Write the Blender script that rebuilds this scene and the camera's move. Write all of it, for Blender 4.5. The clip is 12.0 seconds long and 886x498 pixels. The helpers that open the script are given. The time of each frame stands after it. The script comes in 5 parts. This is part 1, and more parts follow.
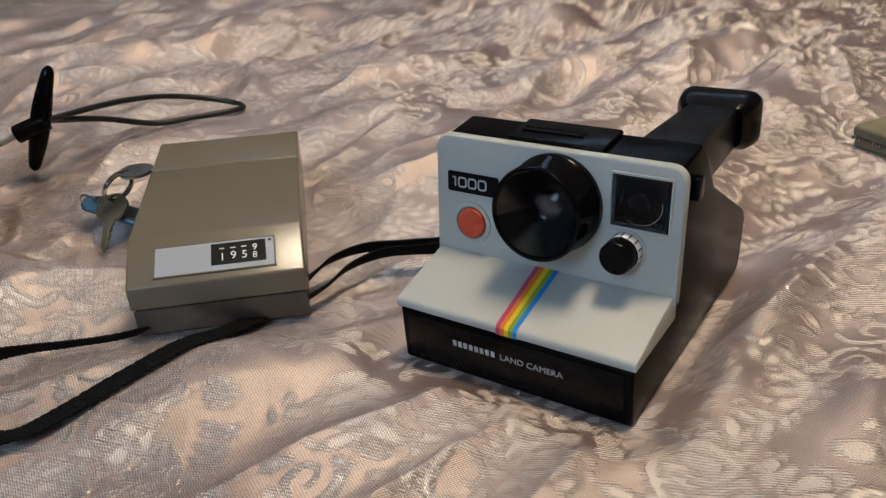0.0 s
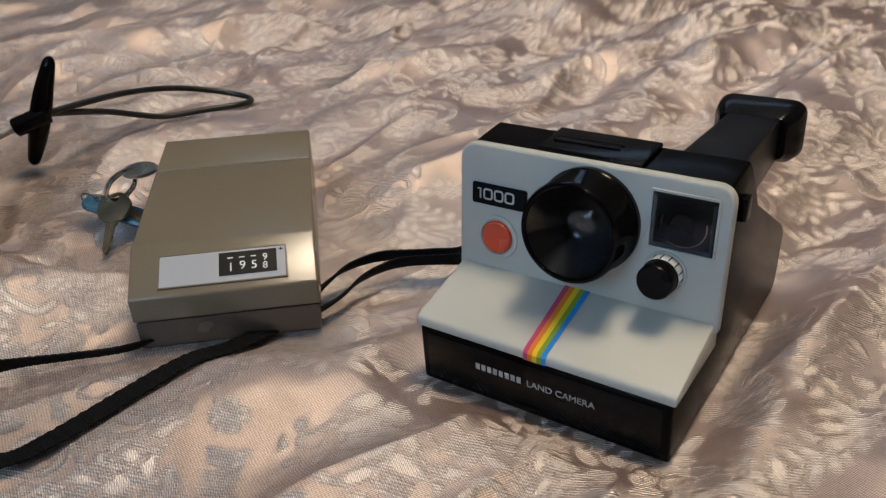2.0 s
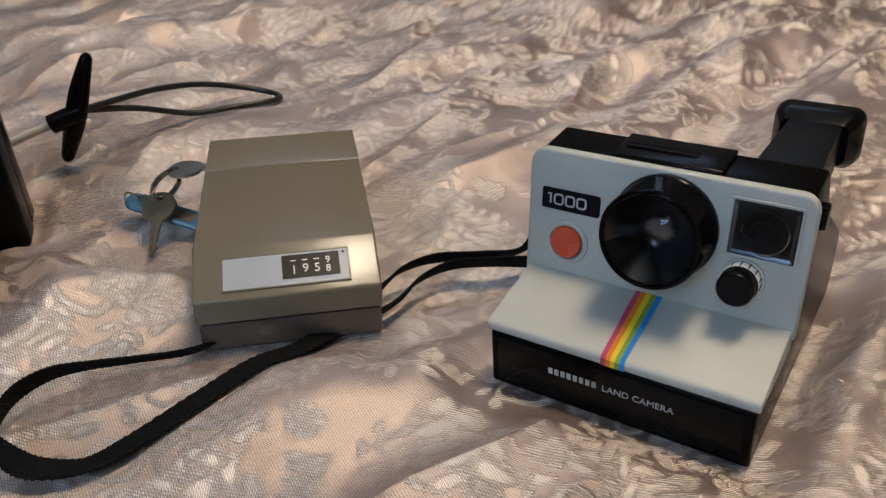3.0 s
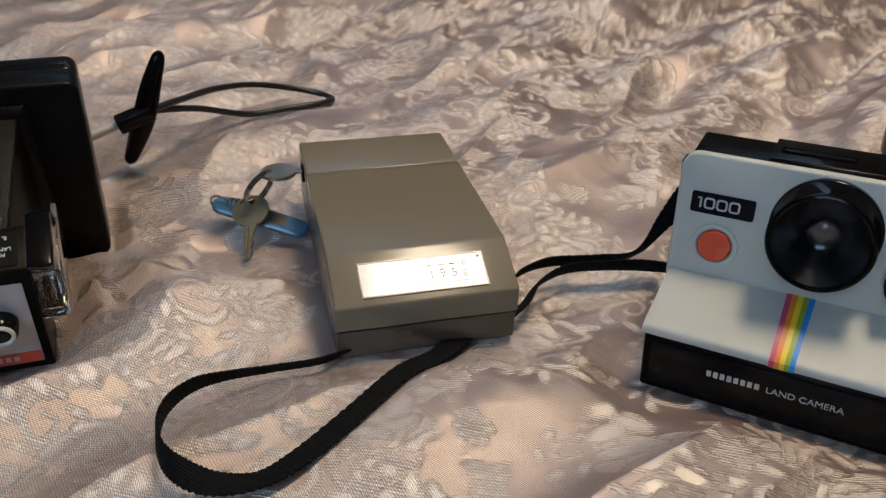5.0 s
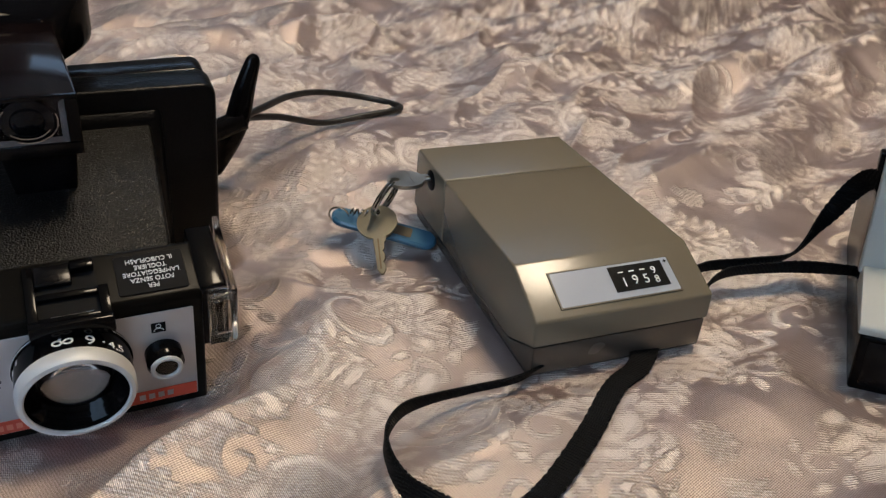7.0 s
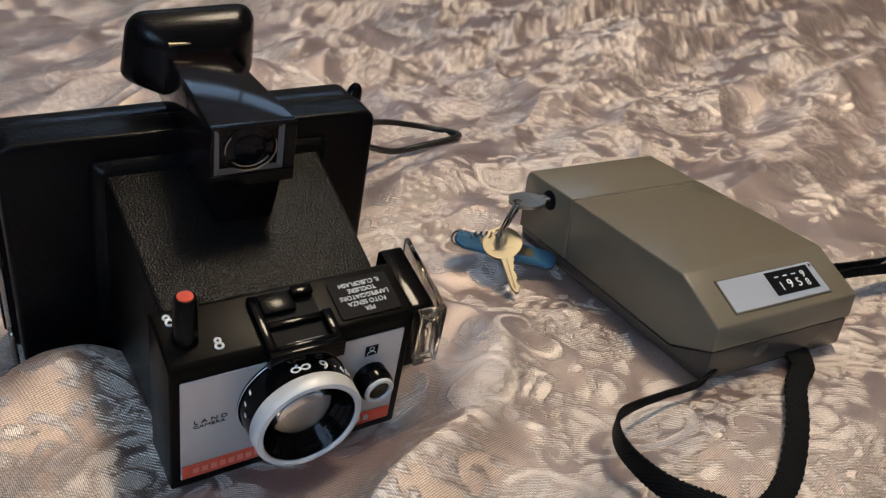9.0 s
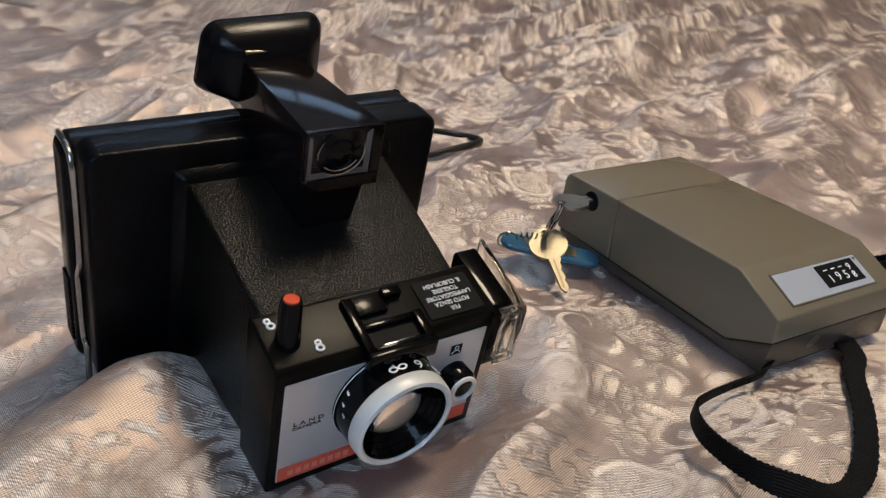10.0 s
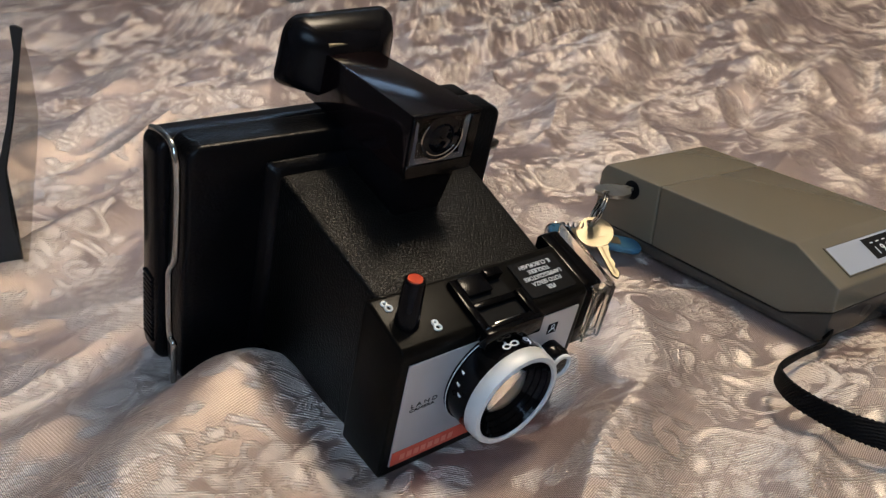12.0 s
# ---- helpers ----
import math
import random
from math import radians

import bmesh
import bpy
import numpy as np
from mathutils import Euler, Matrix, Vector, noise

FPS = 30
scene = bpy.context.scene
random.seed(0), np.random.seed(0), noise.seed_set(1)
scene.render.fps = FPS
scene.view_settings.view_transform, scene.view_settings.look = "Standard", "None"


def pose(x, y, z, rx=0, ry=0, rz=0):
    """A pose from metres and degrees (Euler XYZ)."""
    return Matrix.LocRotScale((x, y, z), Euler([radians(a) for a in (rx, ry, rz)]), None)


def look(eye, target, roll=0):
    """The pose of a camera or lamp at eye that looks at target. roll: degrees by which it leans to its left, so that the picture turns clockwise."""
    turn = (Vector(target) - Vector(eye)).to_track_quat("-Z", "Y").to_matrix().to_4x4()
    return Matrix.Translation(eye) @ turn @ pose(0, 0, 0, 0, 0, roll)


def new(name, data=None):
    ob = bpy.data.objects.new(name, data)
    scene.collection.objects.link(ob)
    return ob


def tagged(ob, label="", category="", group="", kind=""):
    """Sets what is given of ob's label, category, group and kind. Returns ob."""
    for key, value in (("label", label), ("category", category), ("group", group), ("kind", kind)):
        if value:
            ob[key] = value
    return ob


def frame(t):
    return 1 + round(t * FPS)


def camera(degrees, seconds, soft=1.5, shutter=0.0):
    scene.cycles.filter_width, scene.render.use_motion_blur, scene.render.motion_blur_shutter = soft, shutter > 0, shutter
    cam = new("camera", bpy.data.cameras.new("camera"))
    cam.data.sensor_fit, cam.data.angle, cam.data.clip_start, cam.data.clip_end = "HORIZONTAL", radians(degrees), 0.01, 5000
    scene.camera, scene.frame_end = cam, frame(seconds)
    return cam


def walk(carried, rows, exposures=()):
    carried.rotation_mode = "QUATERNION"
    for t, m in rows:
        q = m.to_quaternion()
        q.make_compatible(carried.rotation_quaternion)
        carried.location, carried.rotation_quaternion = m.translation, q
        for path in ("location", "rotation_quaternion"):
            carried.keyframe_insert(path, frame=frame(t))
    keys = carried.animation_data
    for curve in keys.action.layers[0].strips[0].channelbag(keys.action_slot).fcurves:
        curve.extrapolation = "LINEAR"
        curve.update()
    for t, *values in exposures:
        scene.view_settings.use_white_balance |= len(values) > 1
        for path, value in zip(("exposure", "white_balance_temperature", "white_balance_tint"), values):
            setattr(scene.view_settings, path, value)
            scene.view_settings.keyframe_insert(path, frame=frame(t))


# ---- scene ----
cam = camera(57.0, 12.0, soft=1.3)
cam.data.dof.use_dof, cam.data.dof.focus_distance, cam.data.dof.aperture_fstop = True, 0.36, 42.0
PATH = [
    (0, (0.02291, 0.01461, 0.20099), (0.01218, 0.36378, 0.01397), -5.27),
    (0.5, (0.02547, 0.01992, 0.19893), (0.01323, 0.36953, 0.01281), -5.18),
    (1, (0.02481, 0.02717, 0.19778), (0.01225, 0.37667, 0.01148), -4.98),
    (1.5, (0.02237, 0.03531, 0.19812), (0.00934, 0.38325, 0.00898), -4.7),
    (2, (0.01428, 0.0387, 0.20184), (0.0026, 0.38479, 0.00922), -4.38),
    (2.5, (-0.00302, 0.04025, 0.20594), (-0.01079, 0.38492, 0.01061), -3.91),
    (4.5, (-0.08099, 0.04304, 0.21348), (-0.0631, 0.38566, 0.01522), -1.79),
    (5, (-0.10723, 0.04852, 0.21159), (-0.07976, 0.39122, 0.01456), -1.14),
    (5.5, (-0.1334, 0.05268, 0.21001), (-0.09625, 0.39538, 0.01458), -0.68),
    (6, (-0.15928, 0.06146, 0.20752), (-0.11387, 0.40418, 0.01389), -0.42),
    (6.5, (-0.18518, 0.0725, 0.20264), (-0.12974, 0.41488, 0.01103), -0.1),
    (7, (-0.21263, 0.0822, 0.19718), (-0.14759, 0.42393, 0.00742), 0.17),
    (7.5, (-0.24113, 0.08721, 0.19393), (-0.16542, 0.42771, 0.00592), 0.51),
    (7.7, (-0.25359, 0.089, 0.1932), (-0.17247, 0.4295, 0.0075), 0.79),
    (9.3, (-0.33047, 0.10054, 0.19349), (-0.21744, 0.43836, 0.01996), 0.78),
    (9.5, (-0.33925, 0.10215, 0.19306), (-0.22263, 0.43893, 0.01989), 0.85),
    (10, (-0.3596, 0.10526, 0.19368), (-0.23516, 0.44025, 0.02246), 0.77),
    (10.5, (-0.37741, 0.10783, 0.19199), (-0.24487, 0.4409, 0.02314), 0.69),
    (11, (-0.39162, 0.10933, 0.1891), (-0.25292, 0.44076, 0.02196), 0.42),
    (11.5, (-0.40435, 0.11067, 0.18615), (-0.25973, 0.44064, 0.02116), 0.22),
    (12, (-0.41402, 0.11586, 0.18331), (-0.26335, 0.44453, 0.02119), 0.09),
]
walk(cam, [(t, look(eye, target, roll)) for t, eye, target, roll in PATH], exposures=[(0.0, -0.06), (4.5, -0.10), (7.5, -0.08), (9.5, 0.1), (12.0, 0.12)])

# ---- world and lights ----
world = bpy.data.worlds.new("room_air")
scene.world = world
world.use_nodes = True
world.node_tree.nodes["Background"].inputs[0].default_value = (0.8, 0.86, 1.0, 1)
world.node_tree.nodes["Background"].inputs[1].default_value = 0.02
LAMP = (0.461, 0.518, 2.08)
LAMP_POWER, LAMP_RGB = 53.0, (1.0, 0.82, 0.60)
WINDOW_POWER, SOUTH_FILL, WINDOW_RGB = 11.0, 28.0, (0.46, 0.69, 1.0)


# ---- materials ----
def mat(name):
    m = bpy.data.materials.new(name)
    m.use_nodes = True
    n, l = m.node_tree.nodes, m.node_tree.links
    return m, n, l, n["Principled BSDF"]


def node(n, kind, **inputs):
    x = n.new(kind)
    for k, v in inputs.items():
        x.inputs[k.replace("_", " ")].default_value = v
    return x


def ramp(n, l, src, stops):
    r = n.new("ShaderNodeValToRGB")
    e = r.color_ramp.elements
    while len(e) < len(stops):
        e.new(0.5)
    for k, (p, c) in zip(e, stops):
        k.position, k.color = p, (*c, 1) if len(c) == 3 else (c[0],) * 3 + (1,)
    l.new(src, r.inputs[0])
    return r


def plastic(name, rgb, rough=0.35, vary=0.10, grain=900.0, bump=0.03, metal=0.0, coat=0.0, spec=0.5, speck=0.0, smear=1.0):
    """Moulded or painted surface: broad tone drift, fine grain, smudged gloss."""
    m, n, l, p = mat(name)
    co = n.new("ShaderNodeTexCoord")
    big = node(n, "ShaderNodeTexNoise", Scale=28.0, Detail=3.0)
    fine = node(n, "ShaderNodeTexNoise", Scale=grain, Detail=2.0)
    smudge = node(n, "ShaderNodeTexNoise", Scale=34.0, Detail=3.0, Roughness=0.5)
    for x in (big, fine, smudge):
        l.new(co.outputs["Object"], x.inputs["Vector"])
    lo, hi = tuple(c * (1 - vary) for c in rgb), tuple(min(1, c * (1 + vary)) for c in rgb)
    tone = ramp(n, l, big.outputs[0], [(0.3, lo), (0.7, hi)])
    if speck:
        dust = ramp(n, l, node_link(n, l, co, 420.0), [(0.0, (1,)), (0.055, (0,))])
        mix = n.new("ShaderNodeMix")
        mix.data_type = "RGBA"
        mult = n.new("ShaderNodeMath")
        mult.operation = "MULTIPLY"
        l.new(dust.outputs[0], mult.inputs[0])
        mult.inputs[1].default_value = speck
        l.new(mult.outputs[0], mix.inputs[0])
        l.new(tone.outputs[0], mix.inputs[6])
        mix.inputs[7].default_value = (0.32, 0.30, 0.28, 1)
        l.new(mix.outputs[2], p.inputs["Base Color"])
    else:
        l.new(tone.outputs[0], p.inputs["Base Color"])
    gloss = ramp(n, l, smudge.outputs[0], [(0.3, (max(0.02, rough * (1 - 0.07 * smear)),)), (0.75, (min(1, rough * (1 + 0.12 * smear) + 0.01 * smear),))])
    l.new(gloss.outputs[0], p.inputs["Roughness"])
    b = node(n, "ShaderNodeBump", Strength=bump, Distance=0.001)
    l.new(fine.outputs[0], b.inputs["Height"])
    l.new(b.outputs[0], p.inputs["Normal"])
    p.inputs["Metallic"].default_value = metal
    p.inputs["Coat Weight"].default_value = coat
    p.inputs["Specular IOR Level"].default_value = spec
    return m


def node_link(n, l, co, scale):
    v = node(n, "ShaderNodeTexVoronoi", Scale=scale)
    l.new(co.outputs["Object"], v.inputs["Vector"])
    return v.outputs["Distance"]


def leatherette(name, rgb, rough=0.42, scale=620.0, strength=0.55, spec=0.3):
    m, n, l, p = mat(name)
    co = n.new("ShaderNodeTexCoord")
    warp = node(n, "ShaderNodeTexNoise", Scale=scale * 0.8, Detail=2.0)
    l.new(co.outputs["Object"], warp.inputs["Vector"])
    v = node(n, "ShaderNodeTexVoronoi", Scale=scale)
    v.feature = "SMOOTH_F1"
    l.new(co.outputs["Object"], v.inputs["Vector"])
    add = n.new("ShaderNodeMath")
    add.operation = "ADD"
    l.new(v.outputs["Distance"], add.inputs[0])
    l.new(warp.outputs[0], add.inputs[1])
    b = node(n, "ShaderNodeBump", Strength=strength, Distance=0.0003)
    b.invert = True
    l.new(add.outputs[0], b.inputs["Height"])
    l.new(b.outputs[0], p.inputs["Normal"])
    big = node(n, "ShaderNodeTexNoise", Scale=35.0, Detail=4.0)
    l.new(co.outputs["Object"], big.inputs["Vector"])
    tone = ramp(n, l, big.outputs[0], [(0.3, tuple(c * 0.75 for c in rgb)), (0.75, tuple(c * 1.3 for c in rgb))])
    l.new(tone.outputs[0], p.inputs["Base Color"])
    p.inputs["Roughness"].default_value = rough
    p.inputs["Specular IOR Level"].default_value = spec
    return m


def clear(name, rgb, rough=0.03, ior=1.49, alpha=1.0):
    m, n, l, p = mat(name)
    p.inputs["Base Color"].default_value = (*rgb, 1)
    p.inputs["Transmission Weight"].default_value = 1.0
    p.inputs["IOR"].default_value = ior
    co = n.new("ShaderNodeTexCoord")
    s = node(n, "ShaderNodeTexNoise", Scale=60.0, Detail=5.0)
    l.new(co.outputs["Object"], s.inputs["Vector"])
    g = ramp(n, l, s.outputs[0], [(0.35, (rough,)), (0.8, (rough * 3 + 0.01,))])
    l.new(g.outputs[0], p.inputs["Roughness"])
    return m


def woven(name, rgb, pitch=900.0):
    m, n, l, p = mat(name)
    co = n.new("ShaderNodeTexCoord")
    w = node(n, "ShaderNodeTexWave", Scale=pitch * 0.40, Distortion=3.0)
    w.wave_type, w.bands_direction = "BANDS", "DIAGONAL"
    w2 = node(n, "ShaderNodeTexNoise", Scale=pitch * 1.6, Detail=2.0)
    for x in (w, w2):
        l.new(co.outputs["Object"], x.inputs["Vector"])
    add = n.new("ShaderNodeMath")
    l.new(w.outputs["Fac"], add.inputs[0])
    l.new(w2.outputs[0], add.inputs[1])
    b = node(n, "ShaderNodeBump", Strength=0.6, Distance=0.0005)
    l.new(add.outputs[0], b.inputs["Height"])
    l.new(b.outputs[0], p.inputs["Normal"])
    tone = ramp(n, l, w2.outputs[0], [(0.3, tuple(c * 0.6 for c in rgb)), (0.8, tuple(c * 1.8 for c in rgb))])
    l.new(tone.outputs[0], p.inputs["Base Color"])
    p.inputs["Roughness"].default_value = 0.7
    p.inputs["Specular IOR Level"].default_value = 0.1
    return m


CLOTH_GROUND, CLOTH_FIGURE = (0.325, 0.240, 0.214), (0.345, 0.265, 0.234)
SHINE_GROUND, SHINE_FIGURE = (0.63, 0.545, 0.49), (0.97, 0.90, 0.82)
CLOTH_ROUGH = (0.45, 0.45)


def satin_damask():
    """Pink satin; the attribute "motif" turns the thread direction, so figure and ground swap with the light."""
    m, n, l, p = mat("pink_satin_damask")
    at = n.new("ShaderNodeAttribute")
    at.attribute_name = "motif"
    uv = n.new("ShaderNodeUVMap")
    fuzz = node(n, "ShaderNodeTexNoise", Scale=900.0, Detail=2.0)
    l.new(uv.outputs[0], fuzz.inputs["Vector"])
    jit = n.new("ShaderNodeMath")
    jit.operation = "MULTIPLY_ADD"
    l.new(fuzz.outputs[0], jit.inputs[0])
    jit.inputs[1].default_value = 0.0022
    l.new(at.outputs["Fac"], jit.inputs[2])
    edge = n.new("ShaderNodeMapRange")
    edge.inputs["From Min"].default_value, edge.inputs["From Max"].default_value = 0.0004, 0.0014
    l.new(jit.outputs[0], edge.inputs["Value"])
    figure = edge.outputs[0]
    rim = n.new("ShaderNodeMapRange")
    rim.inputs["From Min"].default_value, rim.inputs["From Max"].default_value = 0.0026, 0.0017
    l.new(jit.outputs[0], rim.inputs["Value"])
    band = n.new("ShaderNodeMath")
    band.operation = "MULTIPLY"
    l.new(figure, band.inputs[0])
    l.new(rim.outputs[0], band.inputs[1])

    def thread(angle, scale):
        mp = n.new("ShaderNodeMapping")
        mp.inputs["Rotation"].default_value = (0, 0, radians(angle))
        l.new(uv.outputs[0], mp.inputs["Vector"])
        w = node(n, "ShaderNodeTexWave", Scale=scale, Distortion=1.2, Detail=1.0)
        w.inputs["Detail Scale"].default_value = 3.0
        l.new(mp.outputs[0], w.inputs["Vector"])
        return w.outputs["Fac"]

    warp, weft = thread(38, 470.0), thread(-40, 540.0)
    mixw = n.new("ShaderNodeMix")
    l.new(figure, mixw.inputs[0])
    l.new(warp, mixw.inputs[2])
    l.new(weft, mixw.inputs[3])
    cross = n.new("ShaderNodeMath")
    cross.operation = "MULTIPLY_ADD"
    l.new(thread(-52, 300.0), cross.inputs[0])
    cross.inputs[1].default_value = 0.45
    l.new(mixw.outputs[0], cross.inputs[2])
    slub = node(n, "ShaderNodeTexNoise", Scale=1500.0, Detail=1.0)
    l.new(uv.outputs[0], slub.inputs["Vector"])
    yarn = n.new("ShaderNodeMath")
    yarn.operation = "MULTIPLY_ADD"
    l.new(slub.outputs[0], yarn.inputs[0])
    yarn.inputs[1].default_value = 0.9
    l.new(cross.outputs[0], yarn.inputs[2])
    hatch = n.new("ShaderNodeMath")
    hatch.operation = "MULTIPLY"
    l.new(band.outputs[0], hatch.inputs[0])
    l.new(thread(80, 250.0), hatch.inputs[1])
    crease = node(n, "ShaderNodeTexNoise", Scale=38.0, Detail=2.5, Roughness=0.5, Distortion=0.4)
    l.new(uv.outputs[0], crease.inputs["Vector"])

    def relief(height, strength, distance, under=None):
        b = node(n, "ShaderNodeBump", Strength=strength, Distance=distance)
        l.new(height, b.inputs["Height"])
        if under:
            l.new(under.outputs[0], b.inputs["Normal"])
        return b

    b0 = relief(crease.outputs[0], 0.18, 0.006)
    b1 = relief(figure, 0.6, 0.00015, b0)
    b2 = relief(yarn.outputs[0], 0.8, 0.00009, b1)
    b3 = relief(hatch.outputs[0], 0.9, 0.00045, b2)
    l.new(b3.outputs[0], p.inputs["Normal"])

    def between(fac, a, b):
        x = n.new("ShaderNodeMix")
        x.data_type = "RGBA"
        l.new(fac, x.inputs[0])
        x.inputs[6].default_value, x.inputs[7].default_value = (*a, 1), (*b, 1)
        return x.outputs[2]

    def times(a, b):
        x = n.new("ShaderNodeMix")
        x.data_type, x.blend_type = "RGBA", "MULTIPLY"
        x.inputs[0].default_value = 1.0
        l.new(a, x.inputs[6])
        l.new(b, x.inputs[7])
        return x.outputs[2]

    drift = node(n, "ShaderNodeTexNoise", Scale=9.0, Detail=4.0)
    l.new(uv.outputs[0], drift.inputs["Vector"])
    tint = ramp(n, l, drift.outputs[0], [(0.35, (0.92, 0.86, 0.90)), (0.65, (1.0, 1.0, 0.98))]).outputs[0]
    half = n.new("ShaderNodeMath")
    half.operation = "MULTIPLY"
    l.new(yarn.outputs[0], half.inputs[0])
    half.inputs[1].default_value = 0.60
    # Shade between threads put into the colour: darker low, lifted on yarn crests.
    thread_shade = ramp(n, l, half.outputs[0], [(0.40, (0.52, 0.48, 0.47)), (0.72, (0.95,)), (1.0, (1.3, 1.3, 1.3))]).outputs[0]
    stitch = between(hatch.outputs[0], (1, 1, 1), (0.70, 0.65, 0.60))
    body = times(times(times(between(figure, CLOTH_GROUND, CLOTH_FIGURE), tint), thread_shade), stitch)
    l.new(body, p.inputs["Base Color"])
    p.inputs["Roughness"].default_value = 0.55
    p.inputs["Specular IOR Level"].default_value = 0.3
    p.inputs["Sheen Weight"].default_value = 0.1
    rough = n.new("ShaderNodeMapRange")
    rough.inputs["To Min"].default_value, rough.inputs["To Max"].default_value = CLOTH_ROUGH
    turn = n.new("ShaderNodeMapRange")
    turn.inputs["To Min"].default_value, turn.inputs["To Max"].default_value = 0.25, 0.0
    stretch = n.new("ShaderNodeMapRange")
    stretch.inputs["To Min"].default_value, stretch.inputs["To Max"].default_value = 0.35, 0.45
    for x in (rough.inputs["Value"], turn.inputs["Value"], stretch.inputs["Value"]):
        l.new(figure, x)
    tan = n.new("ShaderNodeTangent")
    tan.direction_type, tan.uv_map = "UV_MAP", "weave"
    gloss = n.new("ShaderNodeBsdfAnisotropic")
    l.new(stretch.outputs[0], gloss.inputs["Anisotropy"])
    l.new(times(times(between(figure, SHINE_GROUND, SHINE_FIGURE), thread_shade), stitch), gloss.inputs["Color"])
    l.new(rough.outputs[0], gloss.inputs["Roughness"])
    l.new(turn.outputs[0], gloss.inputs["Rotation"])
    l.new(tan.outputs[0], gloss.inputs["Tangent"])
    l.new(b3.outputs[0], gloss.inputs["Normal"])
    both = n.new("ShaderNodeMixShader")
    both.inputs[0].default_value = 0.55
    l.new(p.outputs[0], both.inputs[1])
    l.new(gloss.outputs[0], both.inputs[2])
    l.new(both.outputs[0], n["Material Output"].inputs["Surface"])
    return m


def glow(name, rgb, strength):
    m, n, l, p = mat(name)
    p.inputs["Base Color"].default_value = (0.8, 0.8, 0.8, 1)
    p.inputs["Emission Color"].default_value = (*rgb, 1)
    p.inputs["Emission Strength"].default_value = strength
    return m


M_CLOTH = satin_damask()
M_SHELL = plastic("cool_white_plastic", (0.45, 0.455, 0.41), 0.42, 0.03, 1500, 0.010, spec=0.28)
M_BLACK = plastic("black_gloss_plastic", (0.0030, 0.0027, 0.0028), 0.09, 0.25, 900, 0.006, spec=0.13, speck=0.06)
M_BODYBLACK = plastic("black_body_plastic", (0.0035, 0.0028, 0.0028), 0.22, 0.25, 900, 0.006, spec=0.05, speck=0.06)
M_SATINBLACK = plastic("black_satin_plastic", (0.0045, 0.004, 0.0045), 0.20, 0.25, 1400, 0.015, spec=0.13, speck=0.05)
M_BROWNBLACK = plastic("brown_black_plastic", (0.006, 0.0036, 0.0038), 0.10, 0.25, 900, 0.006, spec=0.30, speck=0.10)
M_SLATE = plastic("slate_black_plastic", (0.0055, 0.006, 0.0085), 0.32, 0.2, 1500, 0.03, spec=0.17)
M_CONE = plastic("black_ribbed_gloss", (0.003, 0.003, 0.003), 0.16, 0.2, 900, 0.005, spec=0.35)
M_CONE.node_tree.nodes["Principled BSDF"].inputs["Anisotropic"].default_value = 0.95
M_CONE.node_tree.nodes["Principled BSDF"].inputs["Specular IOR Level"].default_value = 0.6
M_CONE.node_tree.nodes["Principled BSDF"].inputs["Anisotropic Rotation"].default_value = 0.25
turned = M_CONE.node_tree.nodes.new("ShaderNodeTangent")
turned.direction_type, turned.axis = "RADIAL", "Y"
M_CONE.node_tree.links.new(turned.outputs[0], M_CONE.node_tree.nodes["Principled BSDF"].inputs["Tangent"])
M_LEATHER = leatherette("black_grained_plastic", (0.0035, 0.0033, 0.0030), 0.28, 1700.0, 0.9, 0.17)
M_SLAB = leatherette("black_fine_grain_plastic", (0.0022, 0.0022, 0.0027), 0.30, 900.0, 0.35, 0.12)
M_GREIGE = plastic("greige_plastic", (0.158, 0.131, 0.090), 0.24, 0.012, 1500, 0.004, smear=0.04)
M_TAUPE = plastic("dark_taupe_plastic", (0.062, 0.050, 0.040), 0.24, 0.06, 1500, 0.02)
M_RED = plastic("orange_red_plastic", (0.62, 0.075, 0.03), 0.25, 0.05, 1500, 0.01)
M_REDINK = plastic("orange_red_print", (0.60, 0.085, 0.045), 0.4, 0.08, 1500, 0.01)
M_SILVER = plastic("satin_aluminium", (0.56, 0.56, 0.57), 0.42, 0.10, 2600, 0.05, metal=0.55)
M_STEEL = plastic("polished_steel", (0.46, 0.44, 0.41), 0.16, 0.12, 1500, 0.02, metal=1.0)
M_NICKEL = plastic("worn_nickel", (0.40, 0.38, 0.34), 0.34, 0.18, 700, 0.08, metal=1.0)
M_BRASS = plastic("worn_brass", (0.25, 0.22, 0.155), 0.40, 0.18, 700, 0.08, metal=1.0)
M_RING = plastic("matte_pale_metal", (0.62, 0.62, 0.60), 0.5, 0.10, 1800, 0.08, metal=0.2)
M_WHITEINK = plastic("white_print", (0.72, 0.72, 0.70), 0.5, 0.03, 1500, 0.01)
M_BLADE = plastic("grey_shutter_blades", (0.24, 0.23, 0.21), 0.35, 0.2, 1200, 0.03, metal=0.5)
M_GREYINK = plastic("grey_print", (0.40, 0.40, 0.39), 0.5, 0.03, 1500, 0.01)
M_DECK = plastic("black_worn_deck", (0.0048, 0.0042, 0.0034), 0.30, 0.3, 1100, 0.04, spec=0.06, speck=0.10)
M_FINDER = plastic("dark_viewfinder_lens", (0.004, 0.0045, 0.006), 0.05, 0.3, 130, 0.10, spec=0.16)
M_BLACKINK = plastic("black_print", (0.006, 0.006, 0.0065), 0.55, 0.1, 1500, 0.01, spec=0.07)
M_LABELWHITE = plastic("white_enamel", (0.37, 0.39, 0.42), 0.20, 0.02, 1500, 0.002, coat=0.08)
